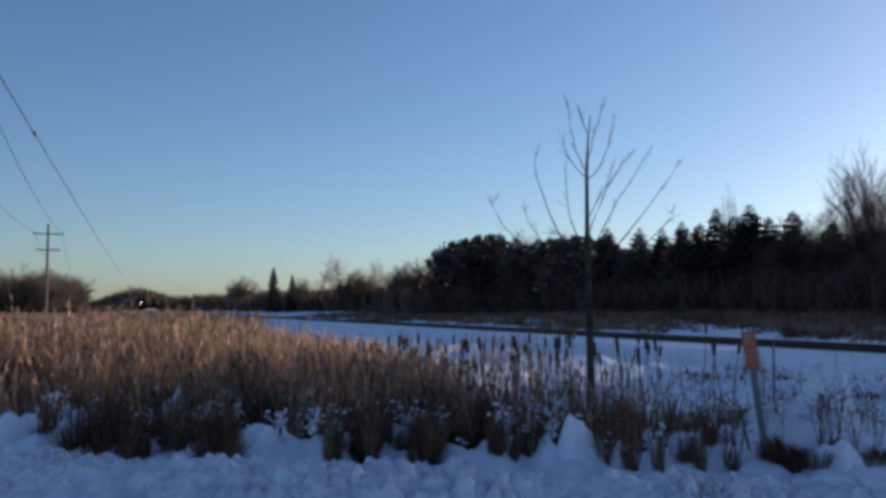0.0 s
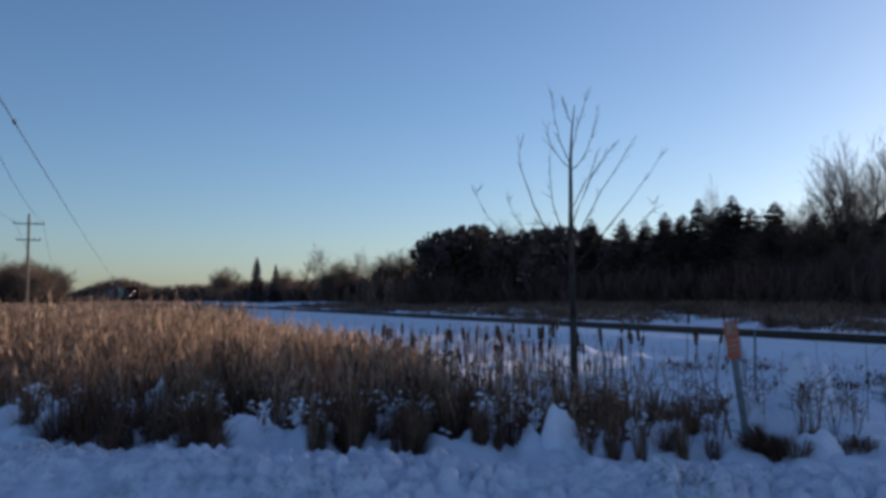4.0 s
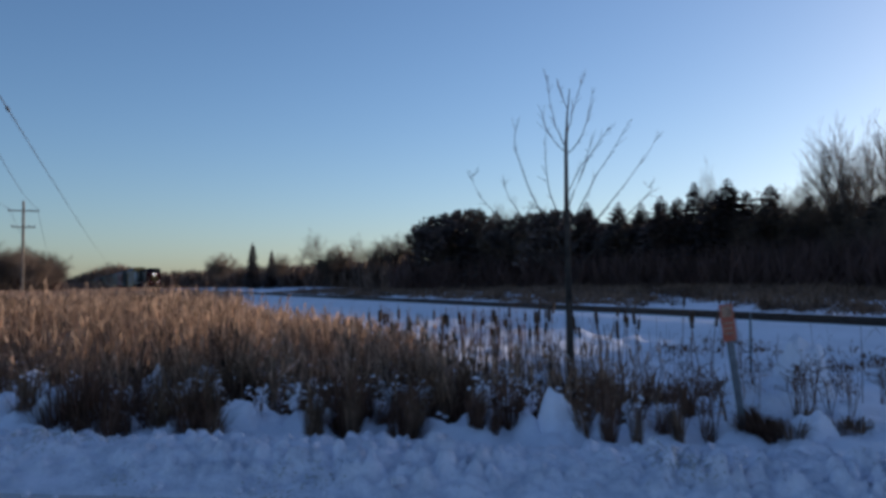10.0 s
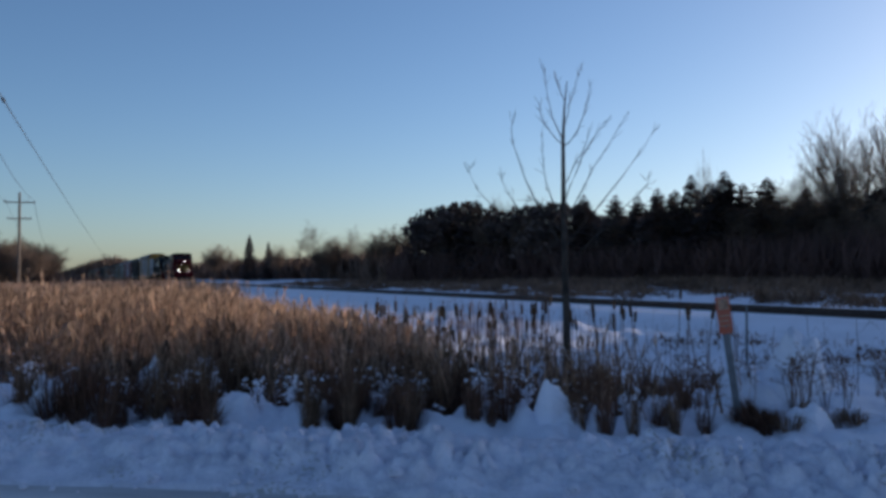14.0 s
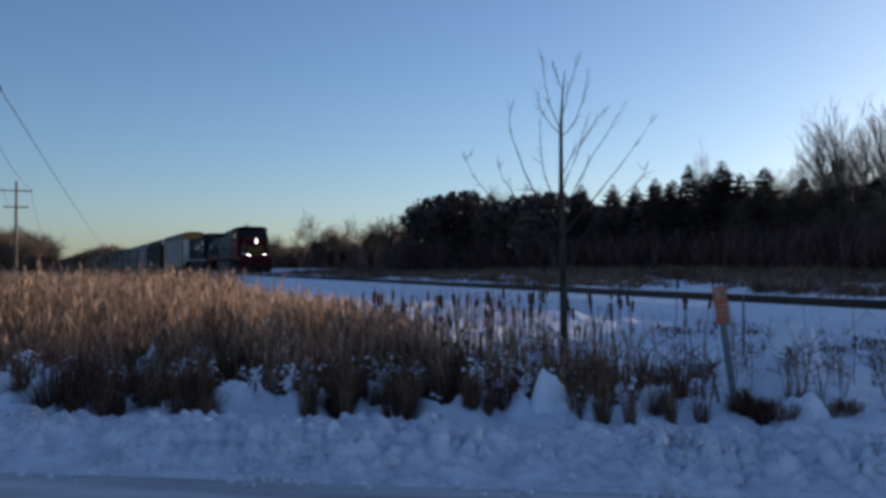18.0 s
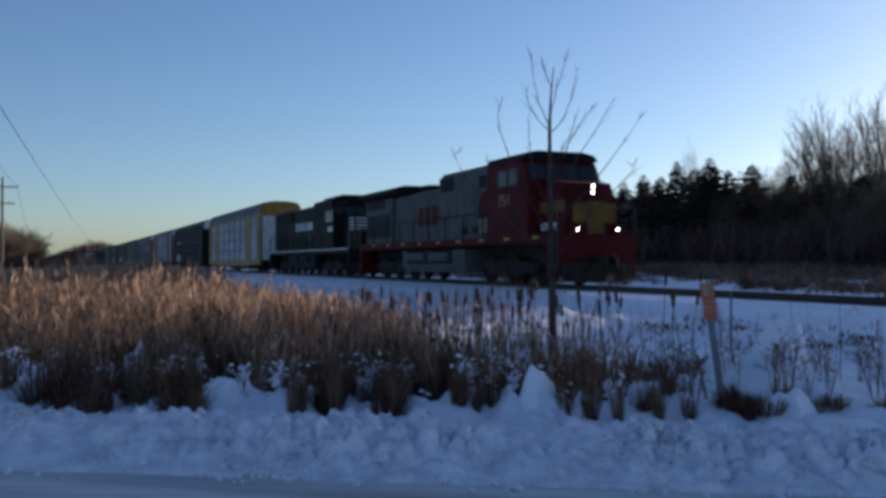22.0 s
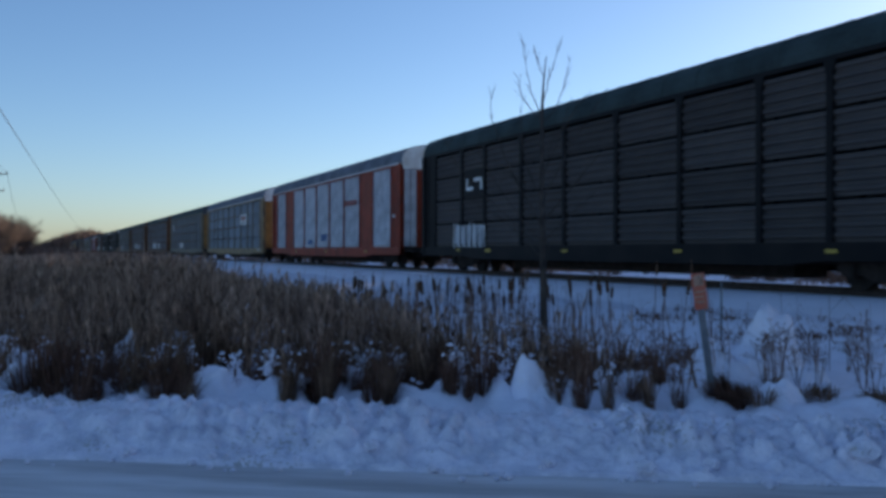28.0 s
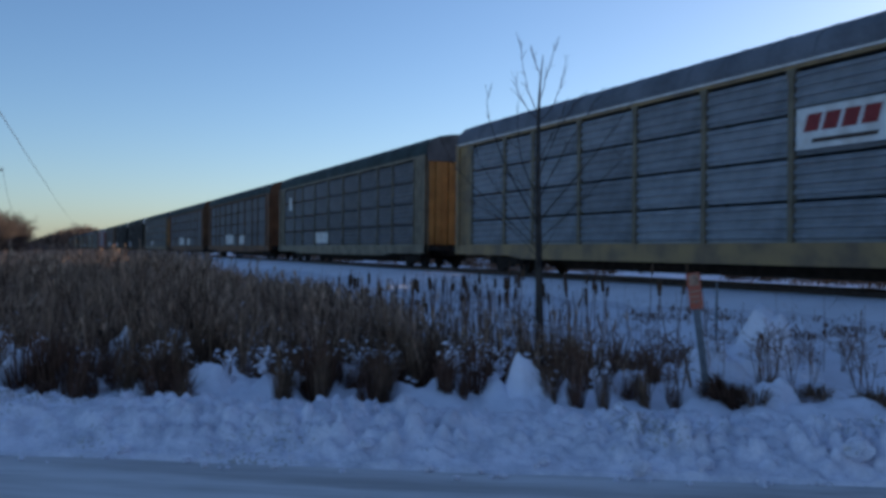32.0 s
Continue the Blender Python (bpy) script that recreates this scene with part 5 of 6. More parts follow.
    for kind, x0, x1, z0, z1 in marks:
        if kind == "sign":
            part("sign_board", boxes((x0, x1, y - 0.05, y - 0.02, z0, z1)), WHITE, t, "white sign board with a slanted red mark")
            part("red_mark", bars(x0 + 0.15, x1 - 0.35, z0 + 0.42 * (z1 - z0), z0 + 0.84 * (z1 - z0), y - 0.052, 4, 0.12), MARK_RED, t)
            part("blue_line", bars(x0 + 0.2, x1 - 0.2, z0 + 0.14 * (z1 - z0), z0 + 0.24 * (z1 - z0), y - 0.052, 1, 0.05), STEEL, t)
        elif kind == "red":
            part("red_mark", bars(x0, x1, z0, z1, y - 0.03, 4, 0.1), MARK_RED, t)
        elif kind == "emblem":
            part("emblem_field", boxes((x0, x1, y - 0.03, y - 0.015, z0, z1)), BLACK, t)
            bm = bmesh.new()
            a, b, h = x0 + 0.18, x1 - 0.18, z1 - z0
            m = (a + b) / 2
            w, lo, hi = 0.13, z0 + 0.3 * h, z0 + 0.7 * h
            prism(bm, [(a, lo), (m - 0.08, lo), (m - 0.08, lo + w), (a + w, lo + w), (a + w, hi), (a, hi)], y - 0.04, y - 0.032, "y")
            part("emblem", bm, WHITE, t, "white angular emblem shape")
            bm = bmesh.new()
            prism(bm, [(m, hi), (b, hi), (b, lo), (b - w, lo), (b - w, hi - w), (m, hi - w)][::-1], y - 0.04, y - 0.032, "y")
            part("emblem", bm, WHITE, t, "white angular emblem shape")
        elif kind == "block":
            part("spray_paint_fill", bars(x0 + 0.1, x1 - 0.1, z0 + 0.1, z1 - 0.12, y - 0.026, 5, 0.04), GALV_LIGHT, t, "pale grey spray-painted block shapes")
            w = (x1 - x0) / 6
            for k in range(6):
                bm = bmesh.new()
                xa, zt = x0 + k * w + 0.03, z1 - 0.12 * abs(math.sin(2.1 * k))
                tube(bm, [(xa, y - 0.03, z0), (xa + 0.05, y - 0.03, zt), (xa + w - 0.1, y - 0.03, zt - 0.04), (xa + w - 0.06, y - 0.03, z0 + 0.03), (xa, y - 0.03, z0)], 0.02, 4)
                part("spray_paint_stroke", bm, WHITE, t, "white spray-painted outline")
        elif kind == "paint":
            part("spray_paint", bars(x0, x1, z0, z1, y - 0.03, 5, 0.06), WHITE, t, "white spray-painted strokes")
        elif kind == "scrawl":
            for k in range(5):
                bm = bmesh.new()
                w = (x1 - x0) / 5
                c = x0 + (k + 0.5) * w
                tube(bm, [(c + 0.42 * w * math.cos(a) * (1 if k % 2 else 0.7), y - 0.025, (z0 + z1) / 2 + 0.42 * (z1 - z0) * math.sin(a * (1 + k % 2))) for a in np.linspace(0.3, 5.4 - 0.3 * k, 12)], 0.022, 5)
                part("spray_paint_loop", bm, SCRAWL, t)
        elif kind == "tag":
            part("label_plate", boxes((x0, x1, y - 0.03, y - 0.015, z0, z1)), WHITE, t)
        elif kind == "reflector":
            part("reflector", boxes((x0, x1, -HALF - 0.1, -HALF - 0.082, z0, z1)), REFLECT, t)
    return t


STYLES = {
    "yellow": autorack("auto carrier with silver panels, yellow bays and white end doors", BEIGE, GALV_LIGHT, ROOF, WHITE, YELLOW, 4, (2, 8), 0.07, [("tag", -1.0, -0.7, 3.6, 3.75)]),
    "dark": autorack("enclosed auto carrier, nearly black panels with flared posts", BLACK, DARKPANEL, ROOF_DARK, BLACK, WHITE, 4, (), 0.16,
                     [("emblem", -21.3, -19.6, 2.7, 3.8), ("block", -22.3, -19.5, 0.95, 1.85), ("tag", -1.0, -0.7, 3.2, 3.4), ("reflector", -22.0, -21.7, 0.80, 0.88), ("reflector", -19.5, -19.1, 0.76, 0.86), ("reflector", -14.2, -13.9, 0.76, 0.84), ("reflector", -8.8, -8.5, 0.76, 0.84), ("reflector", -4.0, -3.7, 0.76, 0.84)]),
    "red": autorack("enclosed auto carrier with oxide-red frame and silver ribbed panels", RUST_RED, GALV_LIGHT, ROOF, RUST_RED, WHITE, 1, (2, 8), 0.09, [("red", -8.5, -6.3, 3.15, 3.40), ("scrawl", -13.0, -11.7, 1.3, 1.75), ("scrawl", -15.9, -14.8, 1.15, 1.45), ("tag", -1.0, -0.7, 2.3, 2.45), ("reflector", -5.0, -4.7, 0.72, 0.80), ("reflector", -12.0, -11.7, 0.72, 0.80), ("reflector", -19.0, -18.7, 0.72, 0.80)], near_end=GALV_LIGHT),
    "sign": autorack("enclosed auto carrier with silver panels, tan frame and a sign board", OCHRE, GALV, ROOF, ORANGE, WHITE, 4, (), 0.14, [("sign", -8.45, -6.05, 2.88, 3.72), ("tag", -1.9, -1.5, 0.78, 0.93)], POST_TAN),
    "grey": autorack("weathered grey enclosed auto carrier with dull orange end doors", POST_TAN, GREYPANEL, ROOF_DARK, ORANGE, GREYPANEL, 4, (), 0.06, [("tag", -22.8, -22.2, 3.2, 4.0), ("paint", -16.5, -14.0, 1.1, 1.7)], POST_TAN),
    "brown": autorack("weathered grey enclosed auto carrier with rusty brown ends", BROWN, GREYPANEL, ROOF_DARK, BROWN, BROWN, 4, (), 0.06, [("paint", -16.5, -13.0, 1.1, 1.9), ("paint", -10.5, -8.5, 1.1, 1.8)]),
}
ORDER = ["yellow", "dark", "red", "sign", "grey", "brown", "brown", "grey", "dark", "dark", "brown", "red", "grey", "sign", "brown", "grey", "dark", "yellow", "brown", "grey"]


# ---- locomotives ----
def loco_common(t, L, sill_mat, tank_mat, edge_mat, edge_low=1.36):
    """Frame, walkways, trucks, tank, couplers, steps and handrails."""
    part("frame", boxes((-L + 0.9, -0.9, -1.42, 1.42, 1.30, 1.52)), sill_mat, t)
    for s in (-1, 1):
        part("walkway_edge", boxes((-L + 1.0, -1.0, s * 1.47 - 0.03, s * 1.47 + 0.03, edge_low, 1.56)), edge_mat, t)
        for k in range(9 if edge_low < 1.4 else 0):
            part("reflector", boxes((-2.4 - k * 2.1, -2.0 - k * 2.1, s * 1.51 - 0.008, s * 1.51 + 0.008, 1.42, 1.5)), REFLECT, t)
    part("underframe", boxes((-L + 1.4, -1.4, -0.6, 0.6, 0.95, 1.3)), GRIME, t)
    bm = bmesh.new()
    prism(bm, [(-1.42, 0.62), (-1.3, 0.36), (1.3, 0.36), (1.42, 0.62), (1.42, 1.22), (-1.42, 1.22)], -15.0, -8.1)
    tank = part("fuel_tank", bm, tank_mat, t)
    for s in (-1, 1):
        for x0, x1 in ((-14.2, -12.1), (-11.5, -9.5)):
            bm = bmesh.new()
            tube(bm, [(x0, s * 1.44, 0.98), (x1, s * 1.44, 0.98)], 0.17, 10)
            part("air_reservoir", bm, tank_mat, tank)
            # flat plate on the tank; the shade of a hollow is its dark colour
            part("tank_recess", boxes((x0 - 0.2, x1 + 0.2, s * 1.424 - 0.004, s * 1.424 + 0.004, 0.7, 1.22)), GRIME, tank)
    for xb in (-5.1, -L + 5.1):
        bogie(t, xb, (-2.0, 0.0, 2.0), LOCO_WHEEL, 0.53)
    for e, d in ((0.0, 1), (-L, -1)):
        x0 = e - d * 0.9
        bm = bmesh.new()
        prism(bm, [(-1.42, 0.3), (1.42, 0.3), (1.42, 1.5), (-1.42, 1.5)], min(x0, x0 + d * 0.1), max(x0, x0 + d * 0.1))
        part("pilot", bm, sill_mat, t)
        if d > 0:
            bm = bmesh.new()
            for s in (-1, 1):
                prism(bm, [(x0 + 0.1, s * 1.3), (x0 + 0.1, 0), (x0 + 0.55, 0)], 0.14, 0.75, "z")
            part("plough", bm, GRIME, t)
        part("coupler", boxes((min(x0, e), max(x0, e), -0.13, 0.13, 0.7, 0.95), (min(e - d * 0.25, e), max(e - d * 0.25, e), -0.22, 0.22, 0.6, 1.0), bevel=0.02), GRIME, t)
        for y in (-0.8, -0.6, -0.4, 0.4, 0.6, 0.8):
            bm = bmesh.new()
            tube(bm, [(x0 + d * 0.1, y, 0.9), (x0 + d * 0.35, y, 0.62), (x0 + d * 0.4, y, 0.4)], 0.03, 5)
            part("brake_hose", bm, GRIME, t)
        for s in (-1, 1):
            bm = bmesh.new()
            for k in range(4):
                box(bm, min(x0, x0 - d * 0.55), max(x0, x0 - d * 0.55), min(s * 1.15, s * 1.5), max(s * 1.15, s * 1.5), 0.36 + 0.3 * k, 0.40 + 0.3 * k)
            box(bm, x0 - d * 0.58 - 0.02, x0 - d * 0.58 + 0.02, min(s * 1.15, s * 1.5), max(s * 1.15, s * 1.5), 0.36, 1.3)
            part("steps", bm, sill_mat, t)
            bm = bmesh.new()
            tube(bm, [(x0, s * 1.46, 0.5), (x0 + d * 0.04, s * 1.46, 2.5)], 0.022, 6)
            tube(bm, [(x0, s * 1.46, 2.5), (x0, s * 0.3, 2.5), (x0, s * 0.3, 1.5)], 0.02, 6)
            part("grab_rail", bm, SILVER, t)


def handrail(t, x0, x1, mat, n=7):
    for s in (-1, 1):
        bm = bmesh.new()
        tube(bm, [(x0, s * 1.44, 2.55), (x1, s * 1.44, 2.55)], 0.02, 6)
        part("handrail", bm, mat, t)
        for k in range(n):
            bm = bmesh.new()
            x = x0 + (x1 - x0) * k / (n - 1)
            tube(bm, [(x, s * 1.44, 1.5), (x, s * 1.44, 2.56)], 0.022, 6)
            part("stanchion", bm, mat, t)


def cab_windows(t, spans, y, z0, z1, mat):
    for s in (-1, 1):
        for x0, x1 in spans:
            w = part("cab_window", boxes((x0, x1, s * y - 0.012, s * y + 0.012, z0, z1)), GLASS, t)
            part("window_frame", boxes((x0 - 0.05, x0, s * y - 0.025, s * y + 0.025, z0 - 0.05, z1 + 0.05), (x1, x1 + 0.05, s * y - 0.025, s * y + 0.025, z0 - 0.05, z1 + 0.05),
                                       (x0, x1, s * y - 0.025, s * y + 0.025, z0 - 0.05, z0), (x0, x1, s * y - 0.025, s * y + 0.025, z1, z1 + 0.05)), mat, w)


def slab(t, name, x0, x1, half, z0, z1, mat, cut=0.12, label=""):
    """A hood section with chamfered roof edges."""
    bm = bmesh.new()
    prism(bm, [(-half, z0), (half, z0), (half, z1 - cut), (half - cut * 1.4, z1), (-half + cut * 1.4, z1), (-half, z1 - cut)], x0, x1)
    return part(name, bm, mat, t, label)


def doors(t, x0, x1, n, y, z0, z1, mat):
    """Hood doors: thin raised leaves with latches."""
    w = (x1 - x0) / n
    for k in range(n):
        for s in (-1, 1):
            d = part("hood_door", boxes((x0 + k * w + 0.03, x0 + (k + 1) * w - 0.03, s * y - 0.012, s * y + 0.012, z0, z1)), mat, t)
            part("latch", boxes((x0 + k * w + 0.06, x0 + k * w + 0.1, s * (y + 0.016) - 0.006, s * (y + 0.016) + 0.006, (z0 + z1) / 2, (z0 + z1) / 2 + 0.14)), GRIME, d)


def vents(t, x0, x1, n, y, z0, z1, mat):
    w = (x1 - x0) / n
    for k in range(n):
        for s in (-1, 1):
            part("vent", boxes((x0 + k * w + 0.08, x0 + (k + 1) * w - 0.08, s * y - 0.01, s * y + 0.01, z0, z1)), mat, t)


def settle(t, deck, top0, top1):
    """Sets the deck of an engine from 1.52 m to its own height, and its roof from top0 to top1."""
    for ob in t.children_recursive:
        if ob.data is None or ob.name.startswith(("bogie", "wheel", "number")):
            continue
        for v in ob.data.vertices:
            z = v.co.z
            v.co.z = z + (deck - 1.52) * step(1.0, 1.5, z) if z < 1.52 else deck + (z - 1.52) * (top1 - deck) / (top0 - 1.52)


def lamp_in_tube(t, name, x, y, z, label, r=0.058, deep=0.085):
    """A lit lens at the bottom of a short added black tube that opens forwards."""
    bm = bmesh.new()
    tube(bm, [(x - 0.02, y, z), (x + 0.006, y, z)], r, 14)
    lamp = part(name, bm, LAMP, t, label)
    # the tube is added to dim the lens when seen from the side
    bm = bmesh.new()
    rings = []
    for xx, rr in ((x, r + 0.012), (x + deep, r + 0.012), (x + deep, r + 0.002), (x, r + 0.002)):
        rings.append([bm.verts.new((xx, y + rr * math.cos(k * math.tau / 14), z + rr * math.sin(k * math.tau / 14))) for k in range(14)])
    for r0, r1 in zip(rings, rings[1:]):
        for k in range(14):
            bm.faces.new((r0[k], r0[(k + 1) % 14], r1[(k + 1) % 14], r1[k]))
    part("lamp_hood", bm, BLACK, lamp, "short black tube added to narrow the lamp beam")


def red_loco():
    L = 22.3
    t = thing("locomotive", "red and silver diesel locomotive with yellow nose band, headlights lit", "locomotive", "locomotives of the train")
    loco_common(t, L, RED, SILVER, RED)
    # nose
    bm = bmesh.new()
    prism(bm, [(-2.9, 1.52), (-1.05, 1.52), (-1.0, 2.7), (-1.4, 3.38), (-2.9, 3.62)], -0.98, 0.98, "y")
    bmesh.ops.bevel(bm, geom=[e for e in bm.edges if abs(e.verts[0].co.y - e.verts[1].co.y) < 0.01 and e.verts[0].co.x > -2.8 and e.verts[1].co.x > -3], offset=0.16, segments=3, affect="EDGES")
    part("nose", bm, RED, t)
    part("nose_band", boxes((-2.85, -1.2, -1.0, -0.985, 2.35, 2.75), (-2.85, -1.2, 0.985, 1.0, 2.35, 2.75), (-1.02, -0.985, -0.8, 0.8, 1.95, 2.65)), NOSE_YELLOW, t, "yellow band round the nose")
    part("nose_door", boxes((-1.0, -0.978, -0.3, 0.3, 1.55, 2.7), bevel=0.008), NOSE_YELLOW, t)
    # cab
    bm = bmesh.new()
    prism(bm, [(-6.0, 1.52), (-2.85, 1.52), (-2.85, 3.5), (-3.2, 4.2), (-3.35, 4.45), (-6.0, 4.45)], -1.45, 1.45, "y")
    part("cab", bm, RED, t)
    bm = bmesh.new()
    prism(bm, [(-1.5, 4.40), (1.5, 4.40), (1.35, 4.62), (0.9, 4.72), (-0.9, 4.72), (-1.35, 4.62)], -6.0, -3.15)
    part("cab_roof", bm, BLACK, t)
    for y0, y1 in ((-1.3, -0.72), (-0.62, -0.05), (0.05, 0.62), (0.72, 1.3)):
        bm = bmesh.new()
        prism(bm, [(-2.93, 3.64), (-2.88, 3.64), (-3.19, 4.22), (-3.24, 4.22)], y0, y1, "y")
        part("windshield", bm, GLASS, t)
    cab_windows(t, ((-4.2, -3.6), (-5.05, -4.4)), 1.455, 3.5, 4.05, SILVER)
    words("754", 0.60, CREAM, t, -5.05, -1.462, 2.74, "number")
    part("label_plate", boxes((-2.75, -1.7, -0.997, -0.985, 1.72, 1.98)), WHITE, t)
    # equipment cabinet behind the cab: red swoop on silver
    slab(t, "cabinet_hood", -10.8, -6.0, 1.35, 1.52, 4.45, SILVER)
    bm = bmesh.new()
    pts = [(-6.0, 1.6), (-6.0, 3.5)] + [(-6.0 - 1.0 * math.sin(a) ** 0.7, 2.55 + 0.95 * math.cos(a)) for a in np.linspace(0.15, 2.95, 12)]
    prism(bm, pts, -1.362, -1.354, "y")
    part("painted_swoop", bm, RED, t, "red curve of the warbonnet paint")
    part("cab_side_roof", boxes((-10.8, -6.0, -1.2, 1.2, 4.45, 4.52)), BLACK, t)
    part("pale_panel", boxes((-6.9, -6.02, -1.376, -1.364, 1.75, 2.35)), CREAM_DULL, t)
    for s in (-1, 1):
        # no hole: a black plate whose colour gives the dark inside of an opening
        part("side_opening", boxes((-6.9, -6.25, s * 1.352 - 0.01, s * 1.352 + 0.01, 3.6, 4.1)), BLACK, t)
        part("grille", boxes((-10.65, -9.25, s * 1.352 - 0.01, s * 1.352 + 0.01, 3.7, 4.3)), BLACK, t)
        part("vent_box", boxes((-7.4, -6.95, s * 1.38 - 0.03, s * 1.38 + 0.03, 1.75, 2.05)), GRIME, t)
        part("vent_box", boxes((-8.4, -7.95, s * 1.38 - 0.03, s * 1.38 + 0.03, 1.75, 2.05)), GRIME, t)
    doors(t, -10.7, -7.2, 4, 1.355, 1.7, 3.4, SILVER)
    # engine hood
    slab(t, "engine_hood", -17.2, -10.8, 1.02, 1.52, 4.02, SILVER)
    part("hood_roof", boxes((-17.2, -10.8, -0.8, 0.8, 4.02, 4.07)), BLACK, t)
    doors(t, -17.1, -10.9, 7, 1.025, 1.62, 3.55, SILVER)
    part("exhaust_box", boxes((-15.3, -14.0, -0.55, 0.55, 4.07, 4.40), bevel=0.03), BLACK, t)
    bm = bmesh.new()
    for k, dy in enumerate((-0.25, 0.0, 0.25)):
        tube(bm, [(-13.4 + 0.1 * k, dy, 4.26), (-12.7 - 0.1 * k, dy, 4.28)], [0.05, 0.10], 8)
    box(bm, -13.2, -13.0, -0.3, 0.3, 4.06, 4.2)
    part("horn", bm, BLACK, t)
    part("red_lettering", bars(-14.1, -10.9, 2.34, 3.22, -1.038, 4), RED, t, "four bold dark red letter shapes")
    # radiator with wings
    slab(t, "radiator_hood", -21.2, -17.2, 1.15, 1.52, 4.05, SILVER)
    bm = bmesh.new()
    prism(bm, [(-1.2, 4.0), (1.2, 4.0), (1.52, 4.16), (1.52, 4.36), (1.1, 4.48), (-1.1, 4.48), (-1.52, 4.36), (-1.52, 4.16)], -21.5, -15.6)
    part("radiator_wing", bm, BLACK, t, "overhanging dark radiator roof")
    for s in (-1, 1):
        part("radiator_screen", boxes((-21.0, -18.3, s * 1.155 - 0.012, s * 1.155 + 0.012, 3.45, 3.95)), BLACK, t)
    vents(t, -21.1, -17.4, 8, 1.156, 1.9, 3.15, BLACK)
    handrail(t, -20.9, -6.4, BLACK, 9)
    part("headlight_housing", boxes((-1.7, -1.14, -0.13, 0.13, 2.9, 3.36), bevel=0.02), RED, t)
    for z in (3.02, 3.24):
        lamp_in_tube(t, "headlight", -1.14, 0.0, z, "lit round headlight")
    for s in (-1, 1):
        part("lamp_bracket", boxes((-1.0, -0.85, s * 0.75 - 0.1, s * 0.75 + 0.1, 1.5, 1.85)), RED, t)
        lamp_in_tube(t, "ditch_light", -0.85, s * 0.75, 1.72, "lit round lamp over the pilot")
    settle(t, 1.65, 4.72, 4.59)
    return t


def black_loco():
    L = 22.05
    t = thing("locomotive", "black diesel locomotive with white nose stripes and white lettering", "locomotive", "locomotives of the train")
    loco_common(t, L, BLACK, BLACK, WHITE, 1.49)
    bm = bmesh.new()
    prism(bm, [(-4.2, 1.52), (-1.75, 1.52), (-1.7, 3.3), (-1.9, 3.55), (-4.2, 3.62)], -0.82, 0.82, "y")
    bmesh.ops.bevel(bm, geom=[e for e in bm.edges if e.verts[0].co.x > -1.95 and e.verts[1].co.x > -1.95], offset=0.07, segments=2, affect="EDGES")
    nose = part("nose", bm, BLACK, t)
    for k in range(4):
        z = 2.68 + 0.2 * k
        part("nose_stripe", boxes((-2.75, -1.8, -0.832, -0.822, z, z + 0.09), (-1.712, -1.685, -0.74, 0.74, z, z + 0.09)), WHITE, nose)
    bm = bmesh.new()
    prism(bm, [(-6.2, 1.52), (-4.0, 1.52), (-4.0, 3.6), (-4.2, 4.42), (-6.2, 4.42)], -1.42, 1.42, "y")
    part("cab", bm, BLACK, t)
    bm = bmesh.new()
    prism(bm, [(-1.46, 4.42), (1.46, 4.42), (1.3, 4.72), (0.8, 4.86), (-0.8, 4.86), (-1.3, 4.72)], -6.3, -4.0)
    part("cab_roof", bm, BLACK, t)
    for y0, y1 in ((-1.3, -0.85), (-0.7, -0.05), (0.05, 0.7), (0.85, 1.3)):
        bm = bmesh.new()
        prism(bm, [(-4.04, 3.66), (-4.0, 3.66), (-4.12, 4.16), (-4.16, 4.16)], y0, y1, "y")
        part("windshield", bm, GLASS, t)
    for y0 in (-1.2, 0.5):
        part("number_board", boxes((-4.2, -4.11, y0, y0 + 0.7, 4.22, 4.38)), SILVER, t)
    cab_windows(t, ((-4.75, -4.1), (-5.5, -4.9)), 1.425, 3.25, 3.85, POST_GREY)
    part("white_number", bars(-5.1, -4.05, 2.62, 2.92, -1.428, 4), WHITE, t)
    for s in (-1, 1):
        bm = bmesh.new()
        tube(bm, [(-1.7, s * 1.0, 1.52), (-1.7, s * 1.0, 2.55), (-0.95, s * 1.0, 2.55), (-0.95, s * 1.0, 1.52)], 0.02, 6)
        part("porch_rail", bm, SILVER, t)
    slab(t, "cabinet_hood", -9.6, -6.2, 1.1, 1.52, 4.72, BLACK)
    for s in (-1, 1):
        part("intake_grille", boxes((-9.4, -6.6, s * 1.105 - 0.01, s * 1.105 + 0.01, 3.75, 4.3)), GRIME, t)
    slab(t, "engine_hood", -21.3, -9.6, 1.0, 1.52, 4.52, BLACK)
    doors(t, -16.5, -9.6, 7, 1.005, 1.62, 3.2, BLACK)
    vents(t, -20.6, -17.0, 6, 1.006, 1.9, 3.1, GRIME)
    part("white_lettering", boxes(*[(-14.7, -11.65, -1.03, -1.018, 2.95 + 0.115 * k, 3.01 + 0.115 * k) for k in range(5)]), WHITE, t, "white speed stripes")
    part("white_mark", bars(-11.55, -10.2, 2.95, 3.47, -1.018, 2, 0.08), WHITE, t)
    part("small_lettering", boxes((-11.9, -10.1, -1.03, -1.018, 2.55, 2.66), (-11.9, -10.4, -1.03, -1.018, 2.33, 2.44)), SILVER, t)
    for s in (-1, 1):
        part("radiator_screen", boxes((-20.6, -15.5, s * 1.06 - 0.05, s * 1.06 + 0.05, 3.7, 4.35)), GRIME, t)
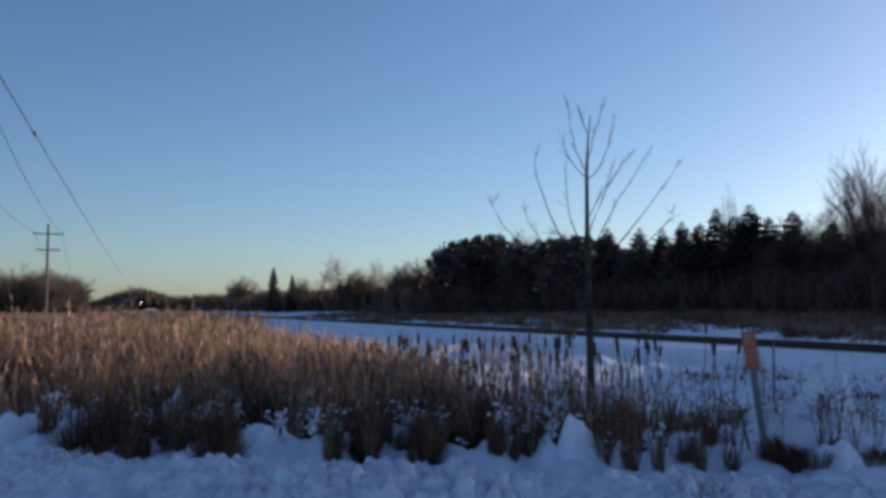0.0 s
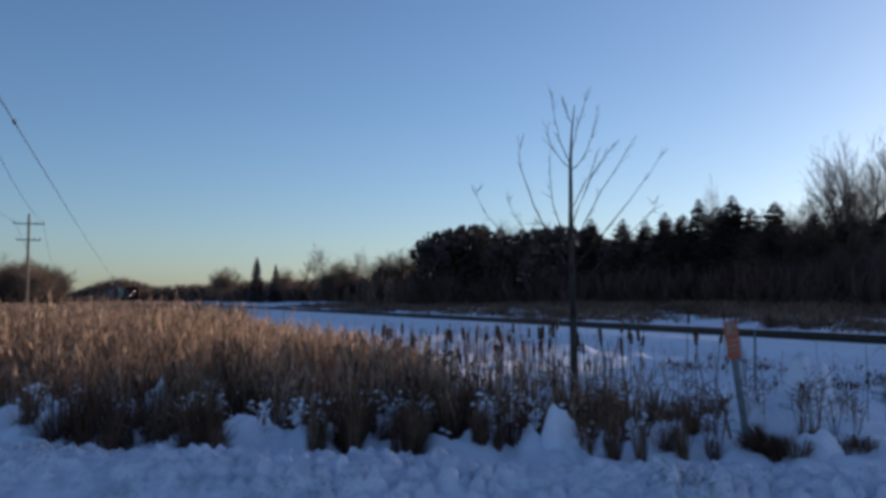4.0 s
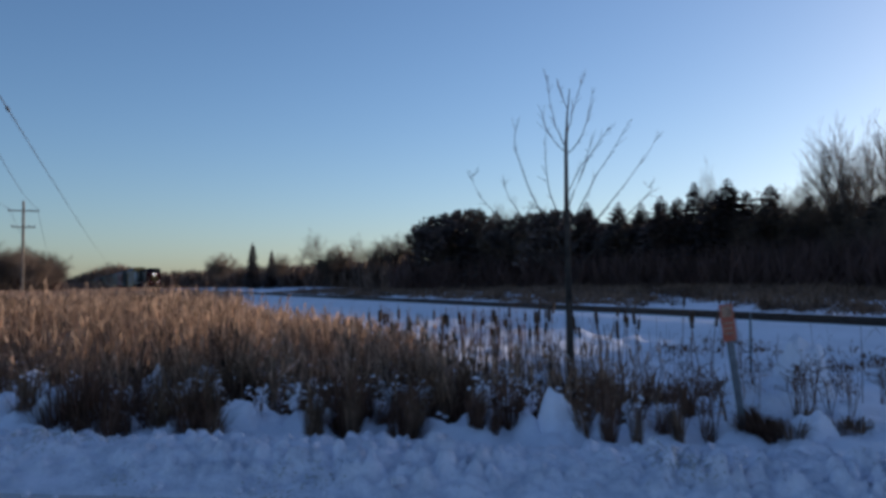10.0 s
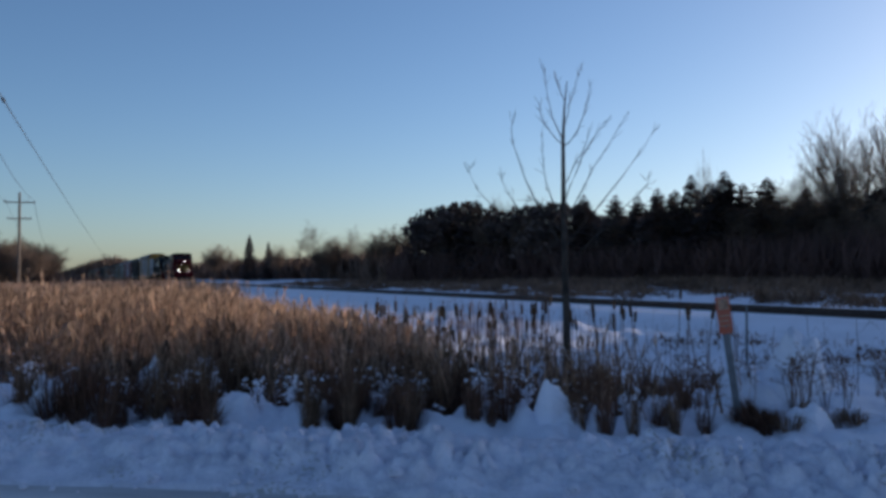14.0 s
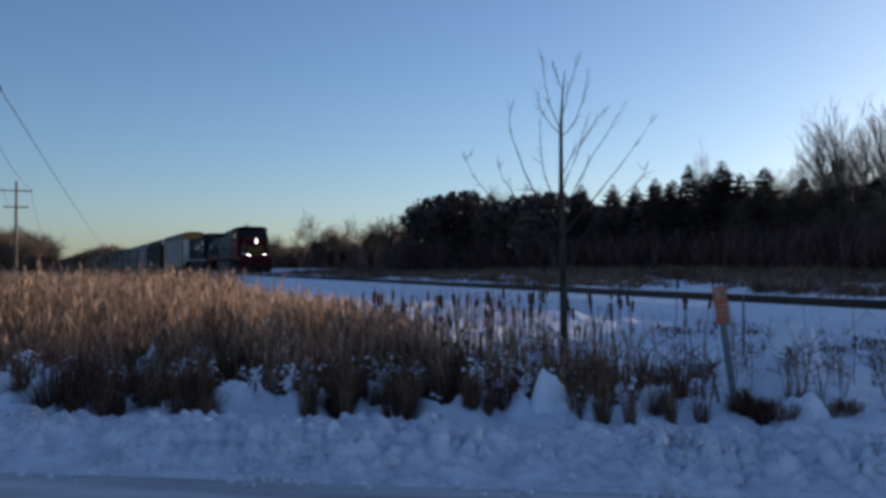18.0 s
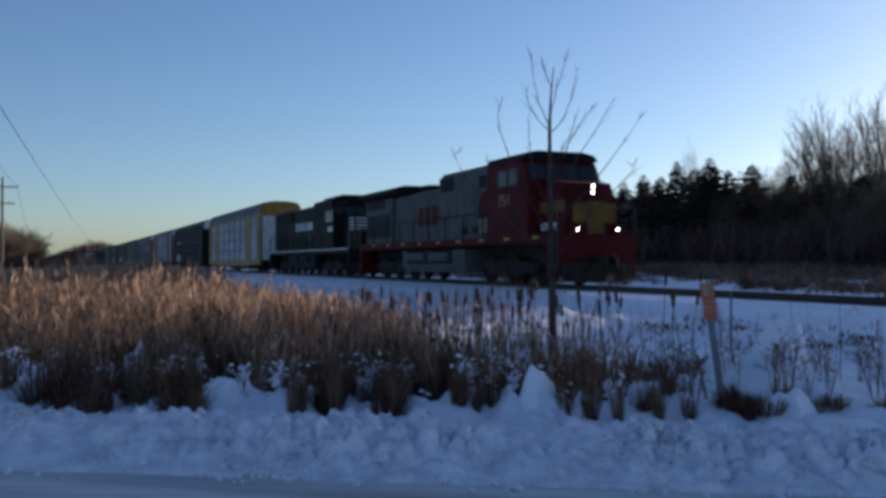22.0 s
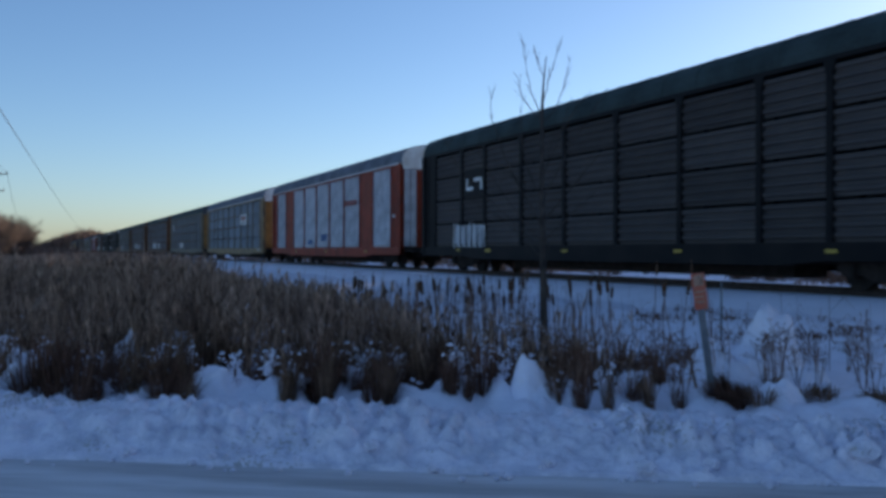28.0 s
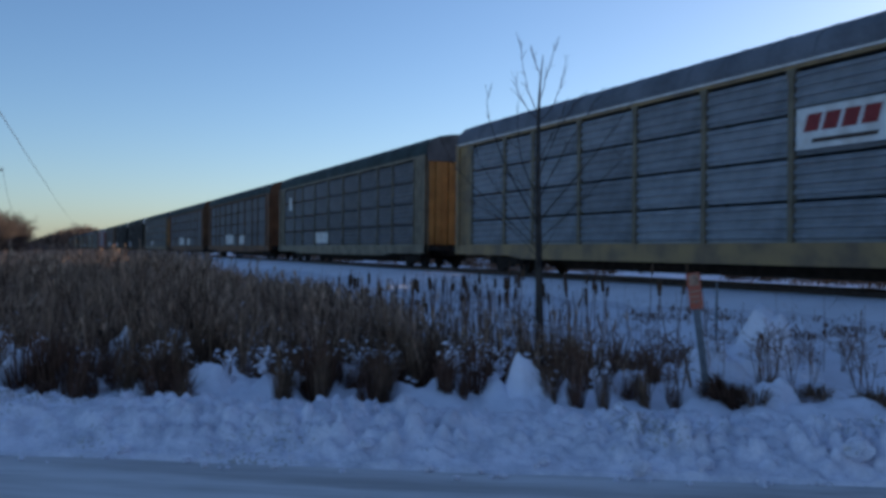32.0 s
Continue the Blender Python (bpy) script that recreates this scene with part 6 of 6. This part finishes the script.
    for x in (-20.0, -18.6, -17.2):
        bm = bmesh.new()
        tube(bm, [(x, 0, 4.5), (x, 0, 4.62)], 0.62, 18)
        part("roof_fan", bm, BLACK, t)
    part("exhaust_box", boxes((-14.2, -13.2, -0.4, 0.4, 4.51, 4.66), bevel=0.03), BLACK, t)
    bm = bmesh.new()
    for k, dy in enumerate((-0.25, 0.0, 0.25)):
        tube(bm, [(-12.0 + 0.1 * k, dy, 4.68), (-11.4 - 0.1 * k, dy, 4.7)], [0.05, 0.09], 8)
    box(bm, -11.8, -11.6, -0.3, 0.3, 4.5, 4.66)
    part("horn", bm, BLACK, t)
    handrail(t, -20.9, -6.5, BLACK, 9)
    settle(t, 1.52, 4.86, 4.73)
    return t


TRAIN = [(red_loco(), 2.3), (black_loco(), -20.4)]
used = set()
for k, style in enumerate(ORDER):
    src = STYLES[style]
    TRAIN.append((copy_thing(src, Matrix()) if style in used else src, -44.4 - 28.65 * k - 0.61 + (0.7, -0.5, 0.0, 0.0)[min(k, 3)]))
    used.add(style)


def front_x(t):
    return -359.6 + 15.15 * t


def motions():
    for car, off in TRAIN:
        rows = []
        for t in (0.0, 0.1, 0.3, 1.0, *range(2, 32), 31.7, 31.9, 32.0):
            x = front_x(t) + off
            y0, y1 = track_y(x - 4), track_y(x - 23)
            rows.append((t, pose(x, y0 + (y0 - y1) * 4 / 19, RAIL, 0, 0, math.degrees(math.atan2(y0 - y1, 19)))))
        walk(car, rows)
    # the wheels of the engines and the first cars roll as they come near
    for car, off in TRAIN[:6]:
        for w in [w for b in car.children if b.name.startswith("bogie") for w in b.children]:
            r, at, flip = w["radius"], w.location.copy(), w.location.y > 0
            turn = 15.15 / r
            times = [0.0, 15.0] + [15.0 + k * 1.4 / turn for k in range(1, int(16.99 * turn / 1.4) + 1)] + [32.0]
            walk(w, [(t, pose(*at, 0, 0, 180 if flip else 0) @ pose(0, 0, 0, 0, math.degrees(max(0.0, t - 15.0) * turn) * (-1 if flip else 1), 0)) for t in times])


motions()
